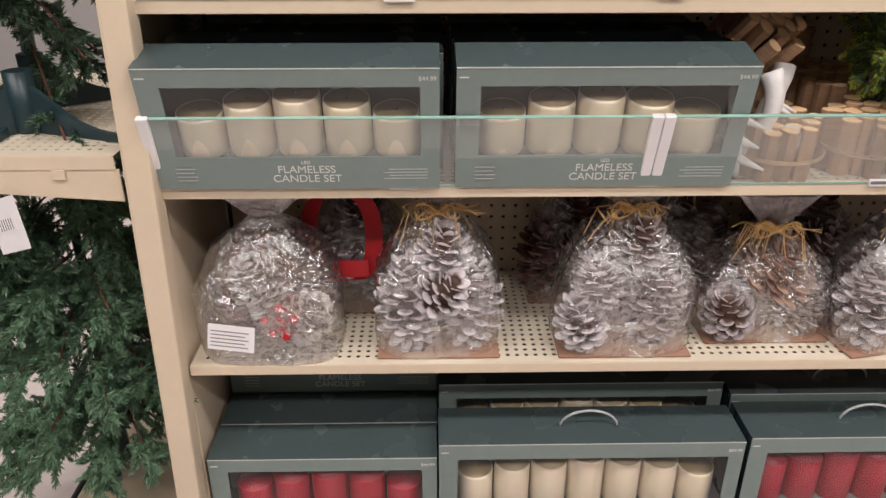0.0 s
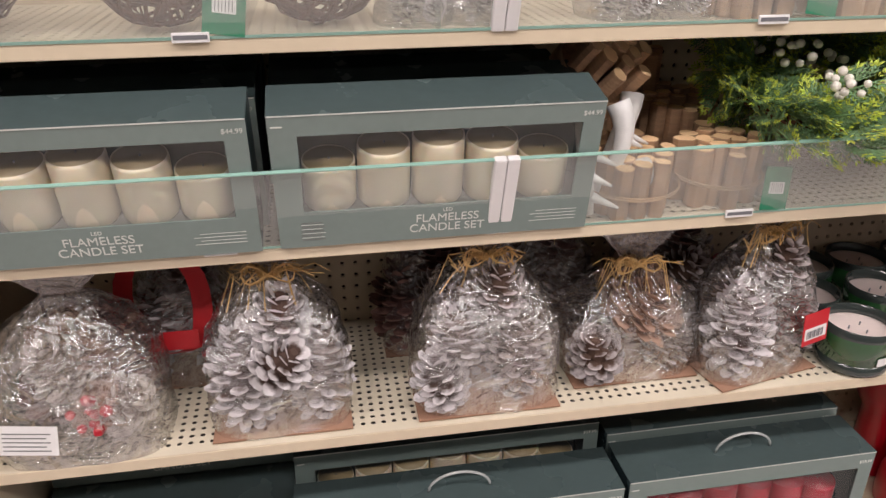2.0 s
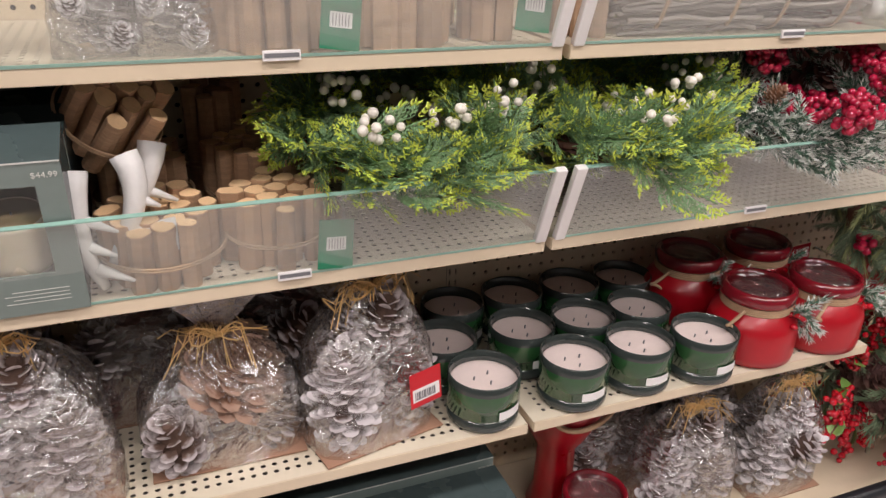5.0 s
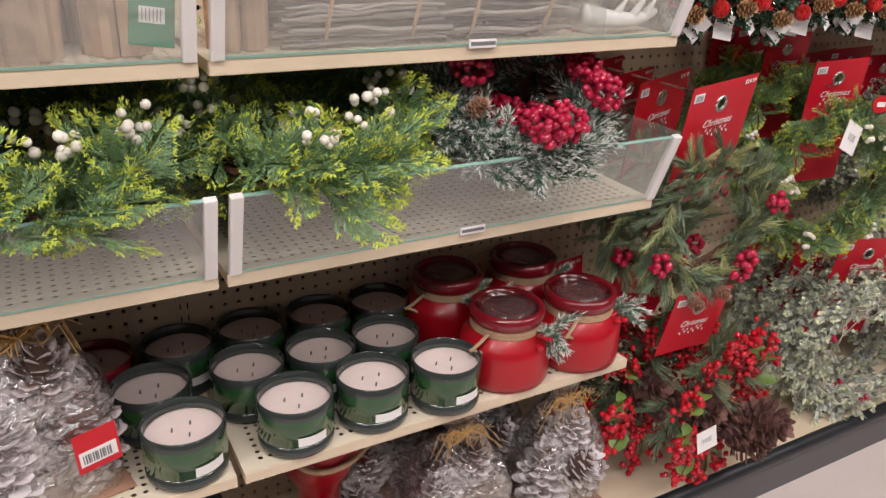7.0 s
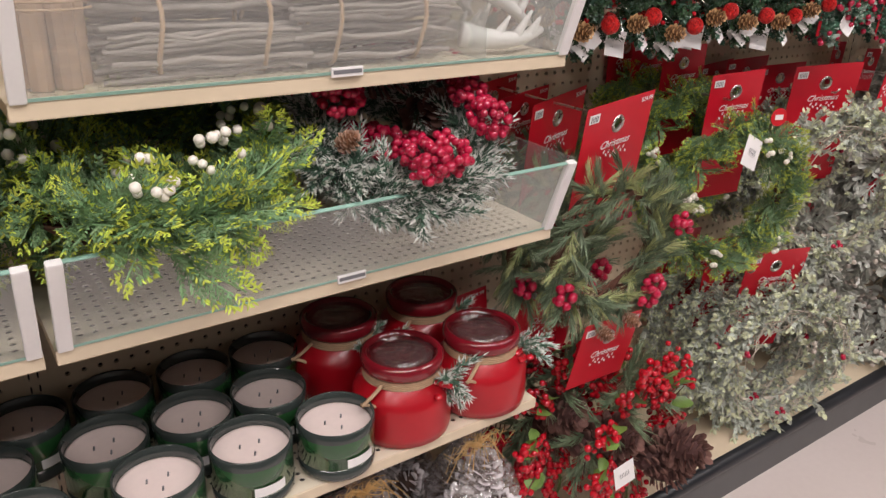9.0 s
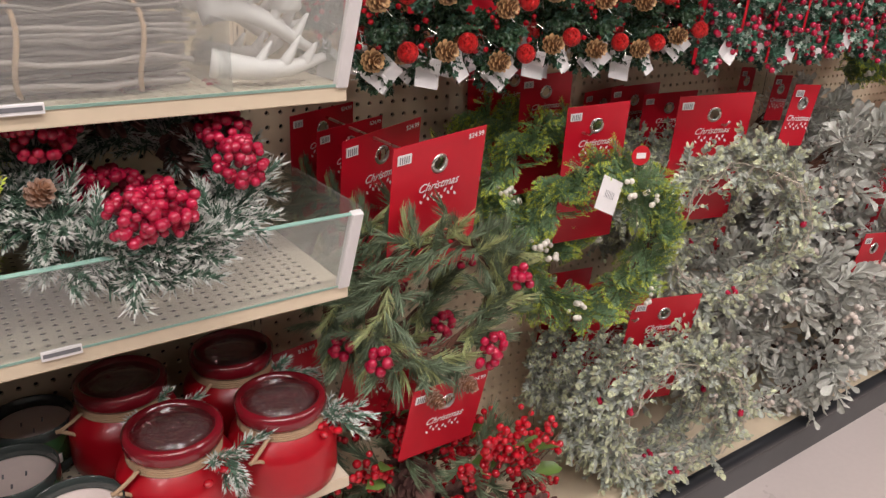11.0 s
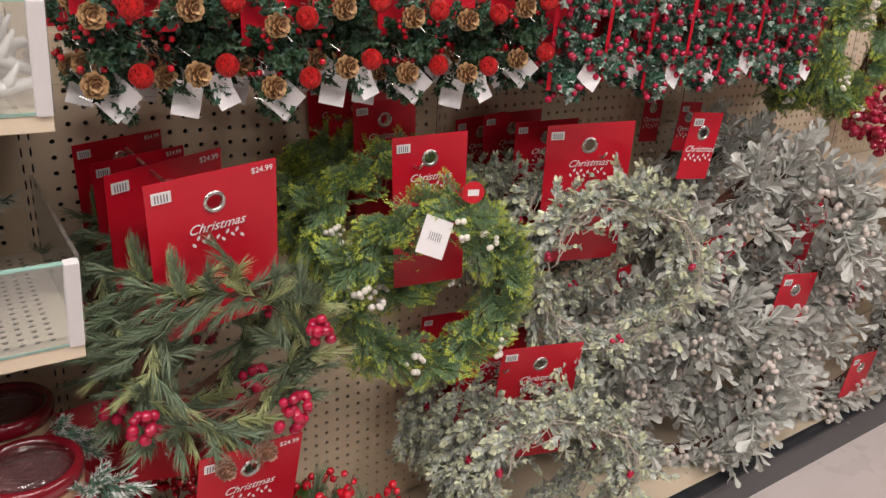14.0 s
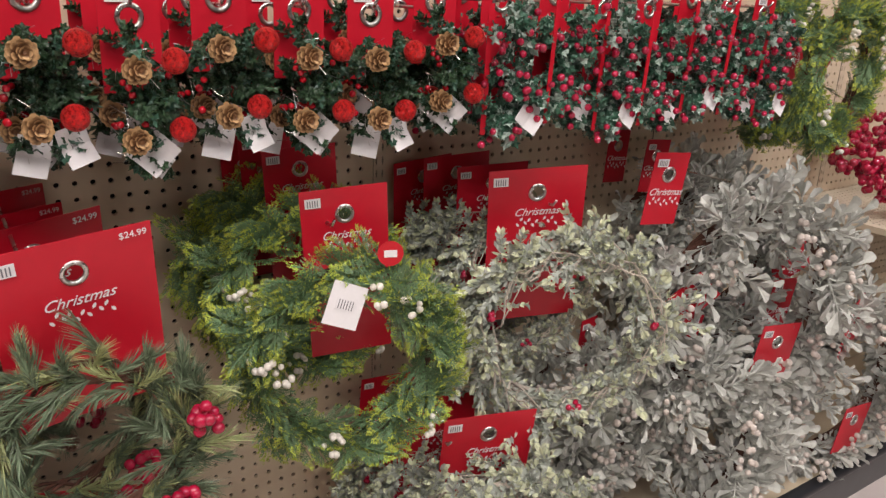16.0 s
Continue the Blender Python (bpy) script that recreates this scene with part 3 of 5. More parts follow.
def cone_mb(H, R, n=84, r=None, spread=1.0):
    """A pine cone: a core with scales set in a spiral."""
    r = r or np.random.default_rng(3)
    out = MB()
    pr = [(R * 0.55 * math.sin(math.pi * (0.06 + 0.90 * u)) ** 0.7, H * u) for u in np.linspace(0, 1, 7)]
    C = lathe(pr, 9)
    out.add(np.vstack(C.v), C.f, 0, 0.0)
    for i in range(n):
        u = (i + 0.5) / n
        a = i * 2.39996 + r.normal(0, 0.08)
        rr = R * (math.sin(math.pi * (0.13 + 0.82 * u)) ** 0.75)
        L = max(rr * 0.62, R * 0.34) * r.uniform(0.92, 1.08)
        W = 3.5 * R / math.sqrt(n) * (0.55 + 0.6 * math.sin(math.pi * (0.15 + 0.7 * u))) * r.uniform(0.88, 1.1)
        up = ((-0.25 + 0.95 * u) + 2.2 * max(0, u - 0.72)) * spread + r.normal(0, 0.09)
        base = np.array([0, rr * 0.42 * (1 - max(0, u - 0.8) * 3), 0.0])
        t = 0.0010 + 0.075 * W
        # x across, y outwards, z up: a narrow stalk that widens to a rounded tip, cupped a little
        V = np.array([(-W * 0.2, 0, 0), (W * 0.2, 0, 0), (W * 0.5, L * 0.62, L * up * 0.55), (W * 0.34, L * 0.95, L * up * 1.0), (0, L * 1.07, L * up * 1.2), (-W * 0.34, L * 0.95, L * up * 1.0), (-W * 0.5, L * 0.62, L * up * 0.55),
                      (W * 0.46, L * 0.60, L * up * 0.55 - t), (0, L * 0.99, L * up * 1.05 - t * 1.2), (-W * 0.46, L * 0.60, L * up * 0.55 - t), (0, L * 0.7, L * up * 0.6 - 0.08 * W)]) + base
        c, s = math.cos(a), math.sin(a)
        Rm = np.array([[c, -s, 0], [s, c, 0], [0, 0, 1]])
        V = V @ Rm.T + np.array([0, 0, H * (0.04 + 0.9 * u)])
        q = out.n
        out.add(V, [(0, 1, 2, 10), (0, 10, 6), (10, 2, 3), (10, 3, 4), (10, 4, 5), (10, 5, 6), (2, 7, 8, 3), (3, 8, 4), (4, 8, 5), (5, 8, 9, 6), (1, 7, 2), (0, 6, 9), (0, 9, 8, 7, 1)], 0, np.array([0, 0, 0.75, 1.0, 1.05, 1.0, 0.75, 0.6, 0.85, 0.6, 0.7]))
        near = int(np.argmin(np.linalg.norm(out.v[0] - V[0], axis=1)))
        out.f.append((near, q, q + 1)); out.m.append(0)
    return out


CR = np.random.default_rng(5)
CONE_TALL = [cone_mb(0.175, 0.060, 76, CR), cone_mb(0.16, 0.056, 70, CR)]
CONE_MED = [cone_mb(0.105, 0.05, 62, CR), cone_mb(0.09, 0.046, 56, CR)]
CONE_SMALL = cone_mb(0.034, 0.0152, 52, CR, 0.8)
CONE_ROSE = cone_mb(0.07, 0.085, 90, CR, 0.8)
CONE_MESH = {}


def cone_mesh(src, i, material):
    key = (src, i, material.name)
    if key not in CONE_MESH:
        mb = {"tall": CONE_TALL, "med": CONE_MED, "small": [CONE_SMALL], "rose": [CONE_ROSE]}[src][i]
        CONE_MESH[key] = mb.mesh("pinecone", material)
    return CONE_MESH[key]

# ---- candle gift boxes ----
def candle(parent, x, y, z, r, h, wax, top):
    c = part("candle", lathe([(r * 0.94, 0), (r, 0.004), (r, h - 0.006), (r * 0.98, h), (r * 0.94, h - 0.001)], 24, False), wax, parent, smooth=True, m=pose(x, y, z))
    # ivory sets get a browner top colour as the recess shadow
    part("candle_top", lathe([(0.002, h - 0.016), (r * 0.6, h - 0.015), (r * 0.88, h - 0.012), (r * 0.94, h - 0.001)], 24), top, c, "sunken wax top, shade painted in on ivory candles", True)
    part("wick", tube([(0, 0, h - 0.011), (0.001, 0, h + 0.002)], 0.0012), INK, c)


def candle_box(w, h, d, heights, wax, top, price, label, small=False):
    """A gift box with a die-cut window, built from its own lower front left corner."""
    e = empty("candle_box", pose(0, 0, 0), label, "gift box", "boxed candle sets")
    t = 0.002
    sx0, sx1, sz0, sz1 = 0.035, w - 0.028, h * 0.285, h * 0.855
    fr = MB()
    for q in ((0, 0, w, sz0), (0, sz1, w, h), (0, sz0, sx0, sz1), (sx1, sz0, w, sz1)):
        fr.add(*[(np.vstack(b.v), b.f) for b in [box(q[0], 0, q[1], q[2], t, q[3])]][0])
    part("front_panel", fr, TEAL, e, "muted teal printed front with a window")
    body = MB()
    for q in ((0, t, 0, w, d, t), (0, d - t, t, w, d, h - t), (0, t, t, t, d - t, h - t), (w - t, t, t, w, d - t, h - t)):
        bx = box(*q); body.add(np.vstack(bx.v), bx.f)
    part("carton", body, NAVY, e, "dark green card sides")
    part("top_flap", box(-0.0005, -0.0005, h - t, w + 0.0005, d, h + 0.0012, 0.0008), LIDSHADE, e, "teal lid with back-row shade in its colour")
    part("lid_edge", box(0, -0.0009, h - 0.0012, w, -0.0004, h + 0.0006), SILVERINK, e, "worn pale lid edge")
    part("tray", box(0.006, d - 0.006, 0.01, w - 0.006, d - 0.004, h - 0.01), TRAY, e)
    part("tray_floor", box(0.006, 0.004, sz0 - 0.012, w - 0.006, d - 0.008, sz0 - 0.008), TRAY, e)
    f = part("window", box(sx0 - 0.004, t + 0.001, sz0 - 0.004, sx1 + 0.004, t + 0.0014, sz1 + 0.004), FILM, e, "clear window film")
    f.visible_shadow = False
    n = len(heights)
    pitch = (sx1 - sx0) / n
    for i, hh in enumerate(heights):
        candle(e, sx0 + pitch * (i + 0.5), d * 0.49, sz0 - 0.008, pitch * 0.485, hh + 0.008, wax, top)
    lettering("lettering", "LED", 0.008, SILVERINK, e, pose(w * 0.53, -0.0006, h * 0.225) @ FACE)
    lettering("lettering", "FLAMELESS", 0.0185, SILVERINK, e, pose(w * 0.53, -0.0006, h * 0.145) @ FACE)
    lettering("lettering", "CANDLE SET", 0.0185, SILVERINK, e, pose(w * 0.53, -0.0006, h * 0.065) @ FACE)
    lettering("price_print", price, 0.0095, SILVERINK, e, pose(w - 0.004, -0.0006, h * 0.905) @ FACE, align="RIGHT")
    for i in range(9):
        part("print_line", box(0.03, -0.0006, h * 0.06 + i * 0.0035, 0.062 - (i % 3) * 0.002, -0.0002, h * 0.06 + i * 0.0035 + 0.0008), SILVERINK if i % 2 else TRAY, e)
    for i in range(4):
        part("print_line", box(w - 0.085 + (i % 2) * 0.008, -0.0006, h * 0.09 + i * 0.0055, w - 0.018, -0.0002, h * 0.09 + i * 0.0055 + 0.0007), SILVERINK, e)
    part("print_line", box(0.004, -0.0006, h * 0.92, 0.018, -0.0002, h * 0.93), SILVERINK, e)
    return e


H5 = (0.058, 0.078, 0.088, 0.078, 0.058)
BH, BD = 0.202, 0.082
first = candle_box(0.432, BH, BD, H5, WAX, WAXSHADE, "$44.99", "teal boxed set of five ivory flameless candles")
first.matrix_basis = pose(X0 + 0.012, 1.112, S2 + 0.002, 13)
copy_thing(first, pose(0.038, 1.114, S2 + 0.002, 13))
for k in range(1, 4):
    for xx in (X0 + 0.016 + 0.003 * (k % 2), 0.040 - 0.002 * k):
        copy_thing(first, pose(xx, 1.112 + 0.0865 * k, S2 + 0.002, (13, 11, 8, 4)[k]))
# on the deck: crimson, ivory and crimson sets
lowA = candle_box(0.432, 0.205, 0.10, H5, REDWAX, REDWAX, "$44.99", "dark teal boxed set of crimson flameless candles")
lowA.matrix_basis = pose(X0 + 0.006, FRONT - 0.005, DECK + 0.001)
copy_thing(lowA, pose(X0 + 0.008, FRONT + 0.10, DECK + 0.001))
copy_thing(lowA, pose(X0 + 0.008, FRONT + 0.22, DECK + 0.001))
copy_thing(lowA, pose(X0 + 0.008, FRONT + 0.20, DECK + 0.21))
H7 = (0.074, 0.090, 0.094, 0.108, 0.100, 0.092, 0.074)


def handle(e, w, h, d):
    part("carry_handle", tube([(w * 0.5 + 0.055 * math.cos(a), d * 0.45, h + 0.002 + 0.036 * math.sin(a)) for a in np.linspace(0, math.pi, 15)], 0.0028, 6), HANDLE, e, "clear plastic carry handle", True)


HANDLE = clear("milky plastic", (0.8, 0.82, 0.82), 0.15, 0.45, 1.5)
lowB = candle_box(0.575, 0.240, 0.11, H7, WAX, WAXSHADE, "$59.99", "teal boxed set of seven ivory flameless candles")
handle(lowB, 0.575, 0.240, 0.11)
lowB.matrix_basis = pose(0.012, FRONT - 0.012, DECK + 0.001)
copy_thing(lowB, pose(0.014, FRONT + 0.13, DECK + 0.035))
lowC = candle_box(0.485, 0.243, 0.11, H7[1:], REDWAX, REDWAX, "$59.99", "teal boxed set of tall crimson flameless candles")
handle(lowC, 0.485, 0.243, 0.11)
lowC.matrix_basis = pose(0.60, FRONT - 0.006, DECK + 0.001)
copy_thing(lowC, pose(0.602, FRONT + 0.115, DECK + 0.012))
copy_thing(lowC, pose(0.602, FRONT + 0.235, DECK + 0.012))


# ---- cellophane bags of pine cones ----
def bag_shell(w, d, h, r, neck=0.78, flare=True, lumps=0.009):
    n, k = 44, 26
    V = []
    off = r.uniform(0, 50)
    for i in range(k + 1):
        u = i / k
        if u < neck:
            s = 1.0 - 0.86 * max(0, (u - neck * 0.45) / (neck * 0.55)) ** 2.6
            s *= 0.97 + 0.03 * math.sin(u * 7)
        else:
            s = 0.14 + (0.42 * (u - neck) / (1 - neck) if flare else 0.1)
        for j in range(n):
            a = 2 * math.pi * j / n
            ca, sa = math.cos(a), math.sin(a)
            ex = 0.55
            x = w / 2 * s * math.copysign(abs(ca) ** ex, ca)
            y = d / 2 * (s if u < neck else s * 0.55) * math.copysign(abs(sa) ** ex, sa)
            p = Vector((x * 14 + off, y * 14, u * h * 14))
            q = noise.noise(p) + 0.6 * noise.noise(p * 2.7)
            pleat = 0.012 * math.sin(j * 2.1 + off) * max(0, (u - neck * 0.6))
            g = 1 + (lumps * q + pleat) / (0.5 * max(w * s, 0.04))
            V.append((x * g, y * g, u * h + 0.004 * q * (u > 0.03)))
    F = [(i * n + j, i * n + (j + 1) % n, (i + 1) * n + (j + 1) % n, (i + 1) * n + j) for i in range(k) for j in range(n)]
    cut = int(neck * k)
    lo = MB().add(V, [f for f in F if f[0] // n < cut] + [tuple(range(n))[::-1]])
    hi = MB().add(V, [f for f in F if f[0] // n >= cut - 1])
    return lo, hi


def raffia(r, big=1.0):
    out = MB()
    for i in range(int(30 * big)):
        a = r.uniform(0, 2 * np.pi)
        L = r.uniform(0.03, 0.085) * big
        p = [np.array([math.cos(a) * L * u, math.sin(a) * L * 0.35 * u - 0.012 - 0.012 * u, 0.018 * math.sin(u * 2.6) * r.uniform(0.3, 1.3) - 0.05 * u * u * (r.random() < 0.35)]) for u in np.linspace(0, 1, 5)]
        tube(p, 0.0008, 4, out)
    for i in range(5):
        sgn = 1 if i % 2 else -1
        p = [np.array([sgn * 0.035 * big * math.sin(u * math.pi) , -0.016 - 0.003 * i, 0.022 * math.sin(2 * u * math.pi) * 0.7 + 0.002 * i]) for u in np.linspace(0, 1, 9)]
        tube(p, 0.0010, 4, out)
    R_ = torus(0.016, 0.0045, 14, 6, "z"); out.add(np.vstack(R_.v), R_.f)
    return out


def cone_bag(x, y, z, w, d, h, cones, seed, label, neck=0.8, tie=True, rz=0.0, base=True):
    r = np.random.default_rng(seed)
    e = empty("pinecone_bag", pose(x, y, z, 0, 0, rz), label, "bag", "bagged pine cones")
    if base:
        part("base_card", box(-w / 2 + 0.004, -d / 2 + 0.002, 0.0005, w / 2 - 0.004, d / 2 - 0.002, 0.003), KRAFT, e, "brown kraft card base")
    for src, i, m_, p in cones:
        part("pinecone", cone_mesh(src, i, m_), m_, e, m=pose(*p))
    lo, hi = bag_shell(w, d, h, r, neck)
    a = part("bag", lo, CELLO, e, "crinkled clear cellophane"); a.visible_shadow = False
    b = part("bag_top", hi, CELLOTOP, e, "gathered cellophane top"); b.visible_shadow = False
    if tie:
        tagged(part("raffia_bow", raffia(r, 1.1), RAFFIA, e, "straw raffia bow", m=pose(0, -0.004, h * neck)), kind="stuff")
    return e


F_, H_, B_, M_ = CONE_FROST, CONE_HALF, CONE_BROWN, CONE_MIX
SET1 = [("tall", 0, F_, (-0.052, -0.02, 0.004, 4, -3, 20)), ("tall", 1, F_, (0.055, -0.022, 0.004, 5, 4, 80)), ("med", 0, F_, (0.0, -0.012, 0.135, 12, 8, 0)), ("tall", 0, H_, (0.0, 0.04, 0.02, 0, 0, 50)), ("med", 1, F_, (-0.02, -0.045, 0.1, 40, 20, 30))]
SET2 = [("med", 0, F_, (-0.065, -0.03, 0.004, 10, -14, 0)), ("tall", 1, H_, (0.05, -0.02, 0.004, 3, 3, 40)), ("med", 1, F_, (-0.045, -0.035, 0.085, -8, 10, 70)), ("med", 0, H_, (0.01, 0.0, 0.15, 20, 5, 0)), ("tall", 0, H_, (-0.02, 0.04, 0.02, 0, 0, 10))]
SET3 = [("med", 0, H_, (-0.06, -0.025, 0.004, 20, -18, 10)), ("med", 1, H_, (0.055, -0.025, 0.004, 16, 20, 60)), ("rose", 0, B_, (0.0, 0.01, 0.105, 38, 4, 40)), ("med", 1, H_, (0, 0.035, 0.06, 0, 0, 0))]
PL = "clear cellophane bag of whitewashed pine cones tied with raffia"
cone_bag(0.012, 1.205, S1 + 0.002, 0.225, 0.14, 0.305, SET1, 31, PL, 0.86)
cone_bag(0.345, 1.205, S1 + 0.002, 0.245, 0.145, 0.305, SET2, 32, PL, 0.86)
cone_bag(0.615, 1.245, S1 + 0.002, 0.235, 0.14, 0.27, SET3, 33, "short cellophane bag of brown pine cones with large raffia bow", 0.76)
eb = cone_bag(0.835, 1.21, S1 + 0.002, 0.215, 0.14, 0.305, [SET2[1], SET1[0], SET2[3], SET2[2], SET1[3]], 34, "cellophane bag of frosted pine cones with a red barcode label", 0.86, rz=12)
lab = part("barcode_label", box(-0.028, -0.001, -0.03, 0.03, 0, 0.03), REDTAG, eb, "red label with a white barcode strip", m=pose(0.055, -0.086, 0.105, -4, -2, 4))
part("barcode_strip", box(-0.024, -0.0018, -0.02, 0.026, -0.0011, 0.002), PAPER, lab)
for i in range(12):
    part("barcode_line", box(-0.02 + i * 0.0032, -0.0022, -0.017, -0.0185 + i * 0.0032 + 0.0006 * (i % 3), -0.0019, -0.003), INK, lab)
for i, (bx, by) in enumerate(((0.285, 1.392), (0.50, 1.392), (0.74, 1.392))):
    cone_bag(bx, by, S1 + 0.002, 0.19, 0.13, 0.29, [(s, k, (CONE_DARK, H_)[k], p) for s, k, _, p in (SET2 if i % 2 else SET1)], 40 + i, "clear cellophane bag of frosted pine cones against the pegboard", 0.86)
# mixed pot-pourri bag, with its label, and a ribboned bag behind it
mr = np.random.default_rng(51)
mix = []
for i in range(26):
    a, u = mr.uniform(0, 6.28), mr.uniform(0, 1)
    mix.append(("small" if i % 3 == 0 else "med", 0 if i % 3 == 0 else i % 2, (M_, B_, CONE_DARK, B_)[i % 4], ((0.085 if i % 3 == 0 else 0.055) * math.cos(a) * (1 - 0.4 * u), 0.025 + (0.045 if i % 3 == 0 else 0.02) * math.sin(a), 0.02 + (0.16 if i % 3 == 0 else 0.10) * u, mr.uniform(0, 50), mr.uniform(-25, 25), mr.uniform(0, 180))))
mb_ = cone_bag(X0 + 0.145, 1.20, S1 + 0.002, 0.255, 0.165, 0.30, mix, 52, "clear bag of bleached cones and mixed petals with white label", 0.84, False, base=False)
tagged(part("berry_sprig", berry_cluster(9, 0.03, 0.009, mr), BERRY, mb_, "red dried berries", True, m=pose(0.025, -0.07, 0.085)), kind="stuff")
lb = part("label", box(-0.04, -0.001, -0.024, 0.04, 0, 0.024), PAPER, mb_, "white printed label", m=pose(-0.058, -0.088, 0.063, -6, 6, -3))
for i in range(5):
    part("print_line", box(-0.035, -0.0018, -0.017 + i * 0.007, 0.03 - 0.006 * (i % 2), -0.0012, -0.0155 + i * 0.007), TRAY, lb)
rb = cone_bag(-0.145, 1.36, S1 + 0.002, 0.2, 0.13, 0.29, SET2, 53, "bag of frosted cones with a red velvet ribbon", 0.86, False)
for sg in (-1, 1):
    pts = [(sg * 0.06 * math.sin(u * math.pi) - 0.02, -0.075, 0.25 - 0.16 * u + 0.035 * math.sin(u * 6)) for u in np.linspace(0, 1, 12)]
    V = [(p[0] - 0.016, p[1], p[2]) for p in pts] + [(p[0] + 0.016, p[1] - 0.006, p[2] + 0.006) for p in pts]
    part("ribbon", MB().add(V, [(i, i + 1, 13 + i, 12 + i) for i in range(11)]), RIBBON, rb, "wide red velvet ribbon")
part("barcode_label", box(-0.028, -0.09, 0.095, 0.028, -0.089, 0.13), REDTAG, rb, "red barcode label")
# bags on the deck below the second bay
for i, (bx, by, ww) in enumerate(((1.545, 1.24, 0.22), (1.80, 1.24, 0.20), (1.46, 1.40, 0.2), (1.69, 1.40, 0.2))):
    cone_bag(bx, by, DECK + 0.002, ww, 0.15, 0.335 if i < 2 else 0.36, SET1 if i % 2 else SET2, 60 + i, PL, 0.80)


# ---- jar candles ----
def jar_candle(name, glass, label):
    e = empty(name, pose(0, 0, 0), label, "candle", "three-wick jar candles")
    R, H = 0.0612, 0.087
    part("jar", lathe([(R * 0.9, 0.0225), (R, 0.024), (R, 0.071)], 40, False), glass, e, smooth=True)
    part("rim", lathe([(R, 0.071), (R, H), (R - 0.0015, H + 0.0008), (R - 0.003, H), (R - 0.0035, 0.068)], 40, False), JARDARK if glass == JARGLASS else glass, e, "empty dark upper rim of the glass", True)
    part("jar_base", lathe([(R * 0.9, 0), (R * 0.98, 0.003), (R, 0.008), (R, 0.0235), (R * 0.6, 0.024)], 40), JARDARK, e, "thick smoked glass base", True)
    part("wax", lathe([(R - 0.004, 0.05), (R - 0.004, 0.068), (R - 0.007, 0.0675), (0.004, 0.067)], 36), JARWAX, e, "pale wax with three wicks", True)
    for k in range(3):
        a = k * 2.094 + 0.4
        part("wick", tube([(0.017 * math.cos(a), 0.017 * math.sin(a), 0.067), (0.017 * math.cos(a) + 0.001, 0.017 * math.sin(a), 0.0735)], 0.0015, 5), INK, e)
    V, F = [], []
    for i in range(9):
        a = -math.pi / 2 - 0.40 + 0.8 * i / 8
        V += [((R + 0.0006) * math.cos(a), (R + 0.0006) * math.sin(a), z) for z in (0.026, 0.042)]
    F = [(2 * i, 2 * i + 2, 2 * i + 3, 2 * i + 1) for i in range(8)]
    part("label", MB().add(V, F), PAPER, e, "plain white label", True)
    return e


jc = jar_candle("jar_candle", JARGLASS, "green glass three-wick candle with pale wax and white label")
spots = [(1.026, 1.176, 24), (1.197, 1.174, 8), (1.332, 1.177, 4), (1.466, 1.165, 12), (1.000, 1.297, 20), (1.154, 1.292, 18), (1.283, 1.290, 14), (1.407, 1.288, -8), (1.064, 1.410, 30), (1.194, 1.415, 10), (1.325, 1.415, 16), (1.450, 1.412, 5)]
for i, (cx, cy, rz) in enumerate(spots):
    m = pose(cx, cy, S1 + 0.001, 0, 0, rz)
    if i == 0:
        jc.matrix_basis = m
    else:
        copy_thing(jc, m)
rc = jar_candle("jar_candle", REDGLASS, "dark red glass three-wick candle at the back")
rc.matrix_basis = pose(0.930, 1.413, S1 + 0.001, 0, 0, 30)


